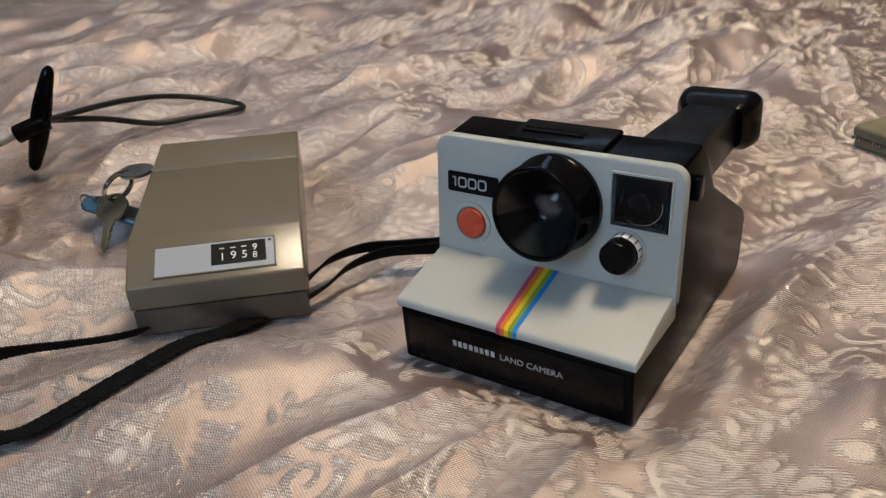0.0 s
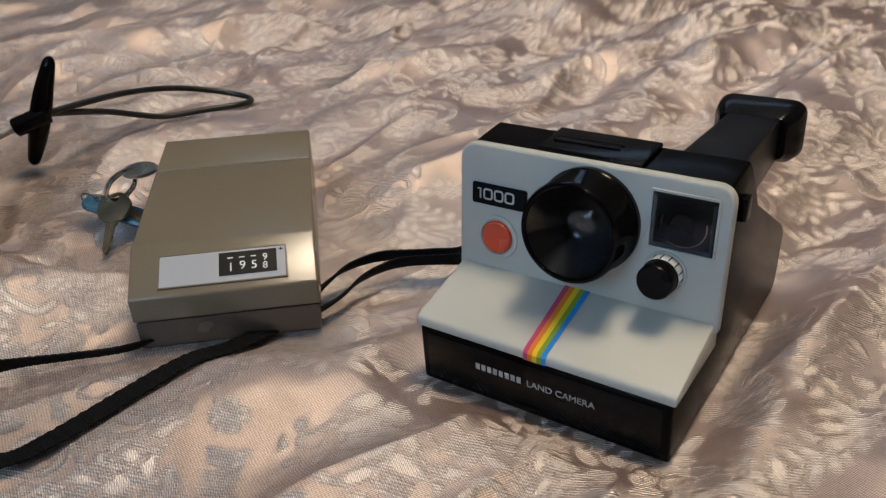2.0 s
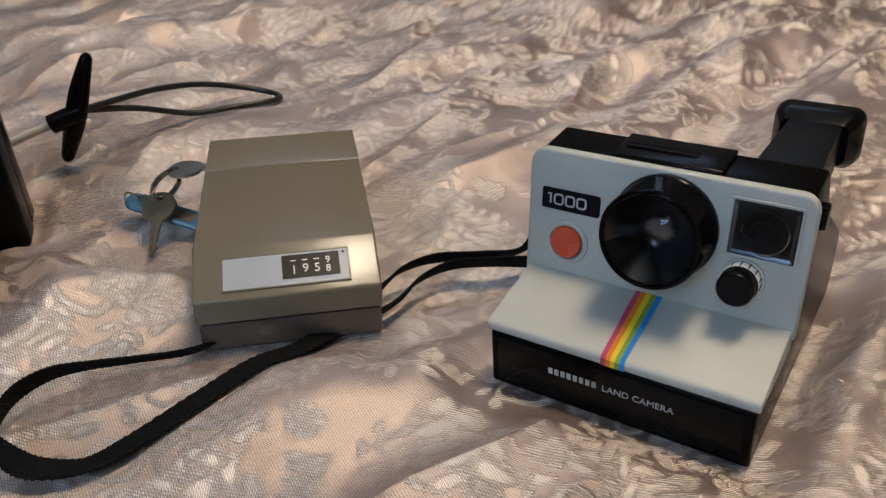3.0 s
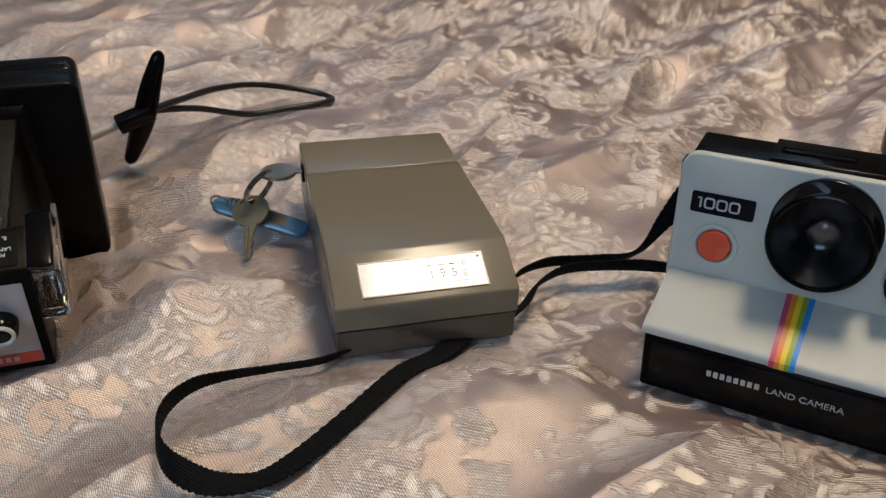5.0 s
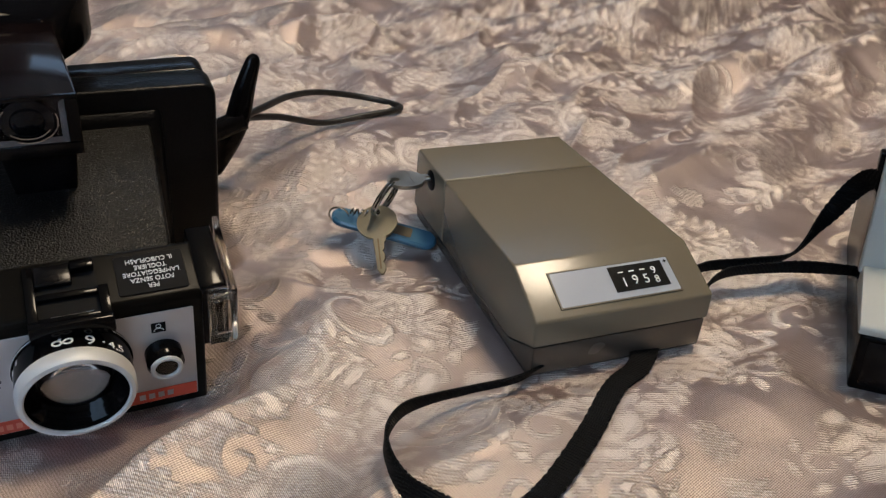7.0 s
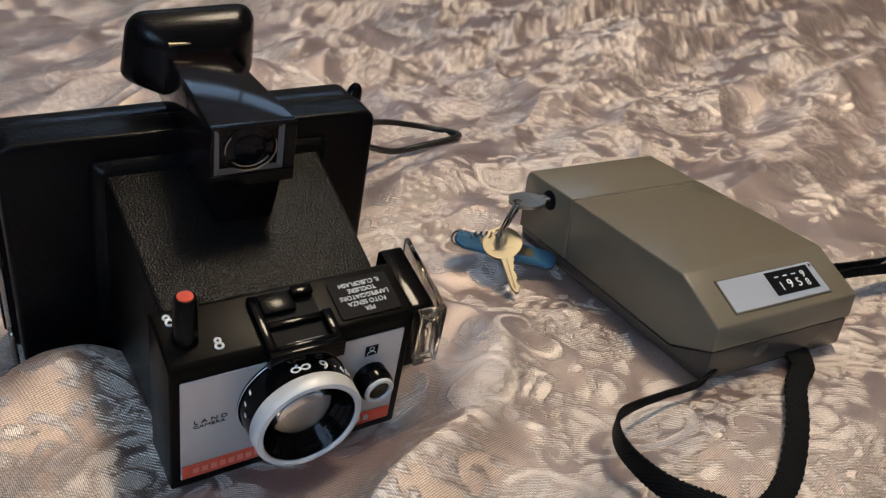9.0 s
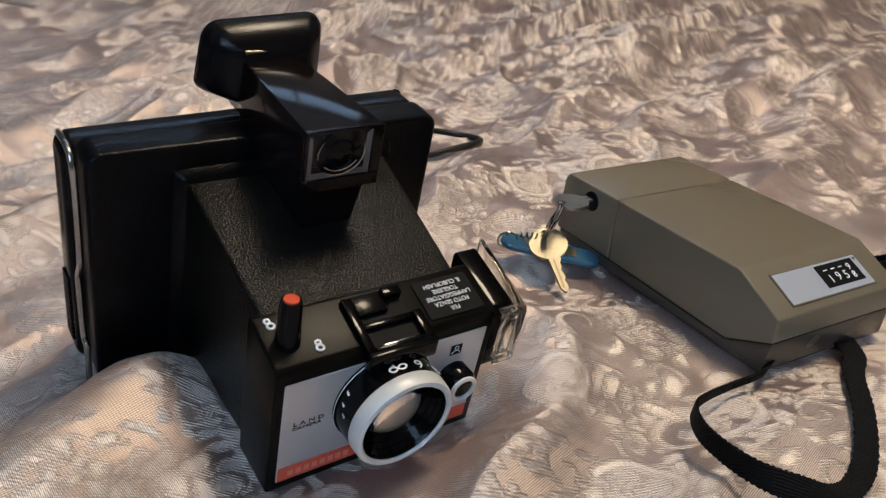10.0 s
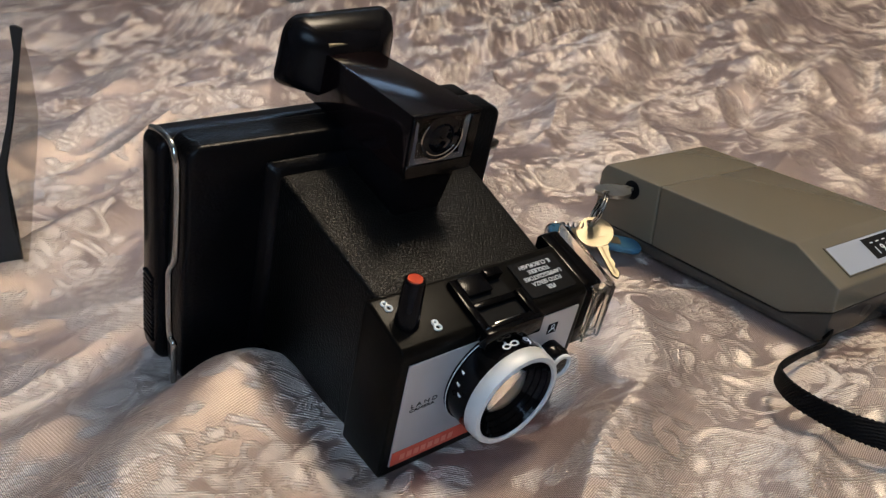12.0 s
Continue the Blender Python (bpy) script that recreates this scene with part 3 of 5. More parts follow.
def motif_field(us, vs):
    """How far each point lies inside the woven figures: bouquets of full flowers, scrolls and leaf sprays, in metres."""
    rng = random.Random(7)
    out = np.full((len(vs), len(us)), -0.006)

    def oval(u, v, cu, cv, a, length, width):
        du, dv = u - cu, v - cv
        p, q = du * math.cos(a) + dv * math.sin(a), -du * math.sin(a) + dv * math.cos(a)
        return width * (1 - np.hypot(p / length, q / width))

    def stamp(cu, cv, reach, turn, size, flip, shape):
        i0, i1 = np.searchsorted(us, (cu - reach, cu + reach))
        j0, j1 = np.searchsorted(vs, (cv - reach, cv + reach))
        if i1 <= i0 or j1 <= j0:
            return
        px, py = np.meshgrid(us[i0:i1], vs[j0:j1])
        px, py = px + 0.006 * perlin(px / 0.021, py / 0.021, 31) - cu, py + 0.006 * perlin(px / 0.021, py / 0.021, 32) - cv
        c, s = math.cos(turn), math.sin(turn)
        f = shape((c * px + s * py) / size, flip * (-s * px + c * py) / size) * size
        cell = out[j0:j1, i0:i1]
        gap = (f > -0.0011) & (f < 0.0)
        cell[gap] = np.minimum(cell[gap], f[gap])
        np.maximum(cell, f, out=cell)

    def rosette(u, v):
        f = 0.0032 - np.hypot(u, v)
        for ring, (rad, count, length, width) in enumerate(((0.0088, 6, 0.0050, 0.0040), (0.0185, 9, 0.0066, 0.0058))):
            for k in range(count):
                a = 2 * math.pi * (k + 0.37 * ring) / count + rng.uniform(-0.12, 0.12)
                rr = rad * rng.uniform(0.93, 1.07)
                f = np.maximum(f, oval(u, v, rr * math.cos(a), rr * math.sin(a), a, length * rng.uniform(0.85, 1.1), width * rng.uniform(0.8, 1.0)))
        return f

    def scroll(u, v):
        r, th = np.hypot(u, v) + 1e-9, np.arctan2(v, u)
        b = 0.20
        k = np.round((np.log(r / 0.0022) / b - th) / (2 * np.pi))
        tk = np.clip(th + 2 * np.pi * k, 5.0, 12.3)
        rs = 0.0022 * np.exp(b * tk)
        f = 0.0011 + 0.10 * rs - np.hypot(u - rs * np.cos(tk), v - rs * np.sin(tk))
        for q in range(5):
            a = 0.4 + q * 0.95
            f = np.maximum(f, oval(u, v, 0.0275 * math.cos(a), 0.0275 * math.sin(a), a + 0.9, 0.0090, 0.0046))
        return f

    def spray(u, v):
        f = 0.0014 - np.abs(v - 0.006 * np.sin(u / 0.012)) - np.maximum(np.abs(u) - 0.030, 0)
        for q in range(-4, 5):
            up = 1 if q % 2 else -1
            cu, cv = q * 0.0072, 0.006 * math.sin(q * 0.0072 / 0.012) + up * 0.0072
            f = np.maximum(f, oval(u, v, cu, cv, up * 1.0, 0.0100, 0.0046))
        return f

    def fill(u, v):
        a = np.arctan2(v, u)
        edge = 0.020 + 0.007 * np.sin(2 * a + 1.1) + 0.005 * np.sin(5 * a)
        return np.clip(0.4 * (edge - np.hypot(u, v)), -0.006, 0.00105)

    pitch = 0.068
    for i in range(-19, 20):
        for j in range(-10, 29):
            cu, cv = pitch * (i + 0.5 * (j % 2)) + rng.uniform(-0.015, 0.015), pitch * 0.84 * j + rng.uniform(-0.015, 0.015)
            turn, flip = rng.uniform(0, 2 * math.pi), rng.choice((-1, 1))
            stamp(cu, cv, 0.036, turn, rng.uniform(0.55, 1.15), flip, fill)
            for k in range(4):
                a = turn + 1.57 * k + rng.uniform(-0.4, 0.4)
                r = rng.uniform(0.019, 0.030)
                stamp(cu + r * math.cos(a), cv + r * math.sin(a), 0.026, rng.uniform(0, 6.28), rng.uniform(0.36, 0.66), rng.choice((-1, 1)), scroll if (k + i) % 3 else spray)
            kind = rng.random()
            if kind < 0.4:
                stamp(cu, cv, 0.018, turn, rng.uniform(0.42, 0.60), flip, rosette)
            else:
                stamp(cu, cv, 0.034, turn, rng.uniform(0.60, 0.95), flip, scroll if kind < 0.75 else spray)
            a = rng.uniform(0, 6.28)
            stamp(cu + 0.5 * pitch, cv + rng.uniform(-0.01, 0.01), 0.016, a, 0.36, flip, spray if j % 2 else rosette)
    return np.clip(out, -0.006, 0.006)


us = spaced(-1.35, -0.74, 0.36, 1.35, 0.00125)
vs = spaced(-0.75, 0.0, 0.62, EDGE + 0.40, 0.00125)
U, V = np.meshgrid(us, vs)
over = np.maximum(V - EDGE, 0)
Vf = np.minimum(V, EDGE) + 0.05 * (1 - np.exp(-over / 0.05))
GX, GY = E1.x * U + E2.x * Vf, E1.y * U + E2.y * Vf
GZ = cloth_height(GX, GY) - np.maximum(over - 0.012, 0) + 0.012 * smooth01(over / 0.05) * np.sin(U * 26)
nu, nv = len(us), len(vs)
idx = np.arange(nu * nv).reshape(nv, nu)
quads = np.stack([idx[:-1, :-1], idx[:-1, 1:], idx[1:, 1:], idx[1:, :-1]], -1).reshape(-1, 4)
me = bpy.data.meshes.new("bedspread")
me.vertices.add(nu * nv)
me.vertices.foreach_set("co", np.stack([GX, GY, GZ], -1).ravel())
me.loops.add(quads.size)
me.loops.foreach_set("vertex_index", quads.ravel())
me.polygons.add(len(quads))
me.polygons.foreach_set("loop_start", np.arange(len(quads)) * 4)
me.polygons.foreach_set("use_smooth", np.ones(len(quads), bool))
me.update(calc_edges=True)
weave = me.uv_layers.new(name="weave")
weave.data.foreach_set("uv", np.stack([U.ravel()[quads.ravel()], V.ravel()[quads.ravel()]], -1).ravel())
me.attributes.new("motif", "FLOAT", "POINT").data.foreach_set("value", motif_field(us, vs).ravel())
me.materials.append(M_CLOTH)
bedspread = tagged(new("bedspread", me), label="rumpled pink satin damask bedspread with woven scrolls", category="bedspread")


def bed_point(u, v, z):
    return (E1.x * u + E2.x * v, E1.y * u + E2.y * v, z)


def bed_block(z0, z1, inset, r):
    c = [(-1.3 + inset, -0.72 + inset), (1.3 - inset, -0.72 + inset), (1.3 - inset, EDGE - 0.03 - inset), (-1.3 + inset, EDGE - 0.03 - inset)]
    return hull_prism([bed_point(u, v, z0) for u, v in c], [bed_point(u, v, z1) for u, v in c], r, 3)


bed = thing("bed", pose(0, 0, ZF), "wide bed under the satin bedspread", "bed")
for name, b, mm in (("mattress", bed_block(-0.25, -0.03, 0.0, 0.03), M_MATTRESS), ("bed_base", bed_block(ZF, -0.252, 0.02, 0.01), M_FLOOR)):
    b.transform(pose(0, 0, -ZF))
    part(name, b, mm, bed)


# ---- white-fronted instant camera ----
W = 0.106
wc = thing("instant_camera", AT_WHITE, "white and black plastic instant camera with rainbow stripe", "camera")
PANEL = pose(0, 0.0354, 0.0374, 83.4)


def join(*parts):
    out = bmesh.new()
    for b in parts:
        tmp = bpy.data.meshes.new("tmp")
        b.to_mesh(tmp)
        b.free()
        out.from_mesh(tmp)
        bpy.data.meshes.remove(tmp)
    return out


def plate(outline, m, z0, z1, r=0.0, seg=2):
    bm = hull_prism([(x, y, z0) for x, y in outline], [(x, y, z1) for x, y in outline], r, seg)
    bm.transform(m)
    return bm


def shift(pts, dx, dy):
    return [(x + dx, y + dy) for x, y in pts]


body = side_prism([(0.0006, 0.0), (0.0006, 0.0253), (0.0395, 0.027), (0.0445, 0.0866), (0.0665, 0.0884), (0.0735, 0.082), (0.0845, 0.064), (0.134, 0.0325), (0.1385, 0.0265), (0.1345, 0.004), (0.131, 0.0)], 0.0012, W - 0.0012, 0.0014, 3)
part("body", body, M_BODYBLACK, wc, "black plastic body")
top_round = [p for p in rounded(W + 0.0026, 0.0515, 0.0065, 6)]
panel = plate([(x - 0.0013, y) for x, y in top_round[:14]] + [(-0.0013, -0.0035), (W + 0.0013, -0.0035)], PANEL, -0.0052, 0.0, 0.0012, 3)
ramp_b = side_prism([(0.0, 0.0257), (0.0, 0.0286), (0.0012, 0.0298), (0.0362, 0.0379), (0.0405, 0.0379), (0.0405, 0.0257)], 0.0, W, 0.0008, 2)
part("front_shell", join(panel, ramp_b), M_SHELL, wc, "cool white front shell")
part("film_door", join(box(0.0045, 0.1015, 0.0002, 0.001, 0.0030, 0.0232, 0.0002), box(0.044, 0.056, -0.0003, 0.001, 0.0022, 0.0042, 0.0003)), M_BLACK, wc, "glossy black film door")
part("latch", box(0.1006, 0.1010, -0.0001, 0.003, 0.010, 0.020, 0.0001), M_SATINBLACK, wc)
# top deck, flash bar cover and slot
part("flash_cover", join(side_prism([(0.0462, 0.0878), (0.0468, 0.0892), (0.066, 0.0904), (0.0675, 0.0884)], 0.0305, 0.0725, 0.0006, 2), box(0.0335, 0.061, 0.0535, 0.0545, 0.0894, 0.0904, 0.0003), box(0.0335, 0.061, 0.0568, 0.0576, 0.0896, 0.0906, 0.0003)), M_SATINBLACK, wc)
part("flash_slot", box(0.0345, 0.060, 0.0545, 0.0568, 0.0888, 0.09015, 0.0), M_BLACKINK, wc)
part("strap_lug", box(W - 0.0012, W + 0.0026, 0.052, 0.058, 0.071, 0.080, 0.0009), M_BLACK, wc)
part("strap_lug", box(-0.0030, 0.0012, 0.048, 0.055, 0.074, 0.082, 0.0009), M_BLACK, wc)
# viewfinder arm and eyecup
arm = hull_prism([(0.0785, 0.058, 0.064), (0.1025, 0.058, 0.064), (0.1025, 0.058, 0.0876), (0.0785, 0.058, 0.0876)],
                 [(0.0755, 0.141, 0.060), (0.0975, 0.141, 0.060), (0.0975, 0.141, 0.0795), (0.0755, 0.141, 0.0795)], 0.0012, 2)
part("viewfinder_arm", arm, M_SLATE, wc, "slate black viewfinder arm")
cup_o = shift(rounded(0.0380, 0.0262, 0.006), 0.0676, 0.0578)
cup_i = shift(rounded(0.0285, 0.0185, 0.004), 0.0725, 0.0618)
eyecup = bmesh.new()
rings = []
for loop, y, k in ((cup_i, 0.134, 1.0), (cup_o, 0.140, 0.93), (cup_o, 0.1475, 1.0), (cup_o, 0.1500, 0.985), (cup_i, 0.1485, 1.0)):
    cx, cz = 0.0866, 0.0709
    rings.append([eyecup.verts.new((cx + (x - cx) * k, y, cz + (z - cz) * k)) for x, z in loop])
for a, b in zip(rings, rings[1:]):
    for i in range(len(a)):
        eyecup.faces.new((a[i], a[(i + 1) % len(a)], b[(i + 1) % len(a)], b[i]))
eyecup.faces.new(rings[0]), eyecup.faces.new(rings[-1])
part("eyecup", eyecup, M_SATINBLACK, wc)
# lens barrel: a deep cone with a small glass at its end
LENS = PANEL @ pose(0.0557, 0.0299, 0) @ Matrix.Diagonal((0.955, 0.955, 0.96, 1))
barrel = part("lens_barrel", lathe([(0.0212, -0.001), (0.0212, 0.0022), (0.0205, 0.0030), (0.0202, 0.0175), (0.0196, 0.0187), (0.0186, 0.0190), (0.0178, 0.0184), (0.0176, 0.0004), (0.0, 0.0004)], 72, LENS), M_BLACK, wc, "glossy black lens barrel")
CONE = [(0.0177 - 0.0110 * k / 56 + (0.00009 if k % 2 else 0.0), 0.0183 - 0.0128 * k / 56) for k in range(57)]
part("lens_cone", lathe(CONE + [(0.0066, 0.0042), (0.0, 0.0042)], 96, LENS, False, False), M_CONE, barrel, "finely ribbed black lens cone", 80)
part("lens_glass", lathe([(0.0066, 0.0043), (0.0066, 0.0052), (0.0045, 0.0066), (0.0022, 0.0073), (0.0, 0.0075)], 40, LENS), M_GLASS, barrel)
# label with the model number
label = part("number_label", plate(shift(rounded(0.0250, 0.0089, 0.0011), 0.0047, 0.0270), PANEL, 0.0001, 0.0005, 0.0001, 1), M_BLACKINK, wc, "black label with white number")
NUM = PANEL @ pose(0.0, 0.0, 0.0006)
UP = [(0, 0, 1)] * 28
for k in range(3):
    zero = [Vector((x, y, 0)) for x, y in shift(rounded(0.0036, 0.0040, 0.0010), 0.0103 + 0.0049 * k, 0.0295)]
    part("numeral", sweep(zero, circle(0.00042, 6, 1.0, 0.3), True, UP), M_GREYINK, label).data.transform(NUM)
one = [Vector(p) for p in ((0.0073, 0.0333, 0), (0.0086, 0.0335, 0), (0.0086, 0.0294, 0))]
part("numeral", sweep(one, circle(0.00042, 6, 1.0, 0.3), False, UP[:3]), M_GREYINK, label).data.transform(NUM)
# shutter button
BTN = PANEL @ pose(0.0166, 0.0140, 0)
part("button_collar", lathe([(0.0093, 0.0), (0.0091, 0.0007), (0.0082, 0.0010), (0.0074, 0.0008), (0.0071, -0.0004)], 48, BTN), M_SHELL, wc)
part("shutter_button", lathe([(0.0068, -0.0006), (0.0068, 0.0008), (0.0062, 0.0016), (0.0040, 0.0013), (0.0, 0.0011)], 48, BTN), M_RED, wc, "orange red shutter button")
# viewfinder window
frame_o = shift(rounded(0.0236, 0.0208, 0.0008, 2), 0.0791, 0.0252)
part("window_recess", plate(frame_o, PANEL, 0.0001, 0.0004), M_FINDER, wc)
part("window_rim", join(plate(shift(rounded(0.0242, 0.0008, 0.0003, 2), 0.0788, 0.0246), PANEL, 0, 0.0010), plate(shift(rounded(0.0008, 0.0214, 0.0003, 2), 0.0786, 0.0249), PANEL, 0, 0.0010), plate(shift(rounded(0.0008, 0.0214, 0.0003, 2), 0.1024, 0.0249), PANEL, 0, 0.0010), plate(shift(rounded(0.0242, 0.0008, 0.0003, 2), 0.0788, 0.0459), PANEL, 0, 0.0010)), M_SHELL, wc)
vf = part("viewfinder_glass", plate(shift(rounded(0.0222, 0.0194, 0.0008, 2), 0.0798, 0.0259), PANEL, 0.0006, 0.0016, 0.0003, 1), M_PANE, wc, "clear viewfinder window")
for q in ([(0.0798, 0.0259), (0.1020, 0.0259), (0.1008, 0.0271), (0.0810, 0.0271)], [(0.1020, 0.0259), (0.1020, 0.0453), (0.1008, 0.0441), (0.1008, 0.0271)], [(0.0798, 0.0259), (0.0810, 0.0271), (0.0810, 0.0441), (0.0798, 0.0453)]):
    part("bright_bezel", hull_prism([(*p, 0.00042) for p in q], [(*p, 0.00044 + 0.0005 * (k in (0, 1))) for k, p in enumerate(q)]), M_BEZEL, vf).data.transform(PANEL)
VFC = PANEL @ pose(0.0909, 0.0350, 0.0004)
part("viewfinder_lens", lathe([(0.0085, 0.0001), (0.0083, 0.0005), (0.0050, 0.0009), (0.0048, 0.0004), (0.0044, 0.0010), (0.0, 0.0011)], 40, VFC), M_FINDER, vf)
# Steel arcs modelled in place of the streaks of light in the finder.
for r, a0, a1 in ((0.0078, -125, 15), (0.0060, -150, -60), (0.0069, 150, 185)):
    arc = [Vector((r * 1.1 * math.cos(radians(a)), r * math.sin(radians(a)), 0.0004)) for a in np.linspace(a0, a1, 24)]
    part("glint_arc", sweep(arc, circle(0.00022, 6), False, [(0, 0, 1)] * 24), M_STEEL, vf, "thin steel arc standing in for a refracted glint").data.transform(VFC)
# exposure knob
KNOB = PANEL @ pose(0.0862, 0.0160, 0)
part("knob_collar", lathe([(0.0082, 0.0), (0.0080, 0.0006), (0.0072, 0.0006), (0.0072, 0.0)], 48, KNOB), M_SHELL, wc)
knob = part("exposure_knob", lathe([(0.0069, 0.0), (0.0069, 0.0052), (0.0066, 0.0054), (0.0066, 0.0104), (0.0060, 0.0112), (0.0, 0.0110)], 48, KNOB), M_SATINBLACK, wc, "black exposure knob")
scale_ring = part("scale_ring", lathe([(0.00695, 0.0004), (0.00705, 0.0006), (0.00705, 0.0048), (0.00695, 0.0050)], 48, KNOB), M_WHITEINK, knob, "white scale ring with black ticks")
for a in (-80, -55, -30, -5, 20, 45, 70, 95, 120):
    part("tick", plate([(-0.00022, 0.0), (0.00022, 0.0), (0.00022, 0.0040), (-0.00022, 0.0040)], KNOB @ pose(0, 0, 0.0008, 0, 0, a) @ pose(0.00702, 0, 0, 90, 0, 90), 0, 0.00012), M_BLACKINK, knob)
# colour stripe over ramp and lip
for i, mm in enumerate(STRIPES):
    a, b = 0.0484 + 0.00186 * i, 0.0484 + 0.00186 * (i + 1) - 0.00002
    ra, rb = a - 0.0008 + 0.00030 * i, a - 0.0008 + 0.00030 * i + 0.00215
    bm = bmesh.new()
    rows = [[(a, -0.0002, 0.0258), (b, -0.0002, 0.0258)], [(a, -0.0002, 0.0287), (b, -0.0002, 0.0287)], [(a, 0.0009, 0.0300), (b, 0.0009, 0.0300)], [(ra, 0.0358, 0.03815), (rb, 0.0358, 0.03815)]]
    rows = [[bm.verts.new(p) for p in r] for r in rows]
    for q, w in zip(rows, rows[1:]):
        bm.faces.new((q[0], q[1], w[1], w[0]))
    part("stripe", bm, mm, wc)
# front lettering: a bar in place of the maker's name
FRONT = pose(0, 0.0001, 0, 90)
lettering("words", "LAND CAMERA", 0.0027, FRONT @ pose(0.0494, 0.0137, 0.0001), M_GREYINK, wc, squeeze=1.04)
for k in range(8):
    part("name_bar", plate([(0.0272 + 0.00258 * k, 0.0138), (0.0290 + 0.00258 * k, 0.0138), (0.0290 + 0.00258 * k, 0.0165), (0.0272 + 0.00258 * k, 0.0165)], FRONT, 0, 0.0001), M_GREYINK, wc)

# ---- greige counter box ----
bx = thing("counter_box", AT_BOX, "greige plastic box with number counter and side lock", "box")
HT, ZFR, YR, YS = 0.0383, 0.0262, 0.0245, 0.1043
SHELL = [(0.0, 0.0147), (0.0235, 0.0040), (0.1485, 0.0052), (0.1505, 0.0080), (0.1505, 0.0310), (0.1440, HT), (YR, HT), (0.0, ZFR)]


def lid(y_cut, keep_front):
    bm = side_prism(SHELL, 0.0188, 0.0988, 0.0, 1)
    corner = [e for e in bm.edges if all(v.co.y > 0.149 for v in e.verts) and abs(e.verts[0].co.x - e.verts[1].co.x) < 1e-6]
    bmesh.ops.bevel(bm, geom=corner, offset=0.0045, segments=2, profile=0.5, affect="EDGES")
    bmesh.ops.bisect_plane(bm, geom=bm.verts[:] + bm.edges[:] + bm.faces[:], plane_co=(0, y_cut, 0), plane_no=(0, 1, 0), clear_outer=keep_front, clear_inner=not keep_front)
    bmesh.ops.holes_fill(bm, edges=[e for e in bm.edges if e.is_boundary])
    bmesh.ops.recalc_face_normals(bm, faces=bm.faces)
    return bevel(bm, 0.0010, 3, 14)


part("lid", lid(YS, True), M_GREIGE, bx, "greige upper shell")
part("end_cap", lid(YS + 0.0008, False), M_GREIGE, bx)
tray = side_prism([(0.0012, 0.0004), (0.0006, 0.0141), (0.0233, 0.0034), (0.1478, 0.0046), (0.1460, -0.0020), (0.0040, -0.0020)], 0.0194, 0.0982, 0.0010, 2)
part("tray", tray, M_TAUPE, bx, "darker taupe lower tray")
FACET = pose(0, 0, ZFR, math.degrees(math.atan2(HT - ZFR, YR)))
label = part("counter_label", plate(shift(rounded(0.0539, 0.0157, 0.0005, 2), 0.0316, 0.0045), FACET, 0.0001, 0.0006, 0.0001, 1), M_LABELWHITE, bx, "glossy white counter label")
part("label_rim", join(*(plate(o, FACET, 0.0, 0.0007) for o in (
    [(0.0309, 0.0038), (0.0862, 0.0038), (0.0862, 0.0044), (0.0309, 0.0044)], [(0.0309, 0.0203), (0.0862, 0.0203), (0.0862, 0.0209), (0.0309, 0.0209)],
    [(0.0309, 0.0044), (0.0315, 0.0044), (0.0315, 0.0203), (0.0309, 0.0203)], [(0.0856, 0.0044), (0.0862, 0.0044), (0.0862, 0.0203), (0.0856, 0.0203)]))), M_GREIGE, bx)
M_WINDOW = plastic("black_counter_window", (0.008, 0.008, 0.008), 0.10, 0.1, 1500, 0.002, coat=0.08)
counter = part("counter_window", plate([(0.0569, 0.0072), (0.0817, 0.0072), (0.0817, 0.0189), (0.0569, 0.0189)], FACET, 0.0007, 0.0009), M_WINDOW, label, "black counter window")
for k, (ch, y, h) in enumerate((("1", 0.0092, 0.0042), ("9", 0.0097, 0.0042), ("5", 0.0095, 0.0042), ("8", 0.0090, 0.0034), ("9", 0.0133, 0.0034))):
    x = 0.0606 + 0.0050 * min(k, 3)
    lettering("digit", ch, h, FACET @ pose(x, y, 0.0010), M_WHITEINK, bx, squeeze=0.95)
for k in range(3):
    part("digit_edge", plate([(0.0606 + 0.0050 * k, 0.0156), (0.0630 + 0.0050 * k, 0.0156), (0.0630 + 0.0050 * k, 0.0161), (0.0606 + 0.0050 * k, 0.0161)], FACET, 0.0010, 0.0011), M_WHITEINK, bx)
star = [(0.0010 * (1.0 if k % 2 == 0 else 0.4) * math.cos(k * math.pi / 4), 0.0010 * (1.0 if k % 2 == 0 else 0.4) * math.sin(k * math.pi / 4)) for k in range(8)]
part("star_mark", plate(shift(star, 0.0837, 0.0183), FACET, 0.0007, 0.0009), M_BLACKINK, bx)
LOCK = pose(0.0188, 0.1235, 0.0300, 0, -90, 0)
part("lock_hole", lathe([(0.0052, -0.003), (0.0052, 0.0006), (0.0046, 0.0009), (0.0, 0.0008)], 32, LOCK), M_BLACKINK, bx, "black keyhole rosette")
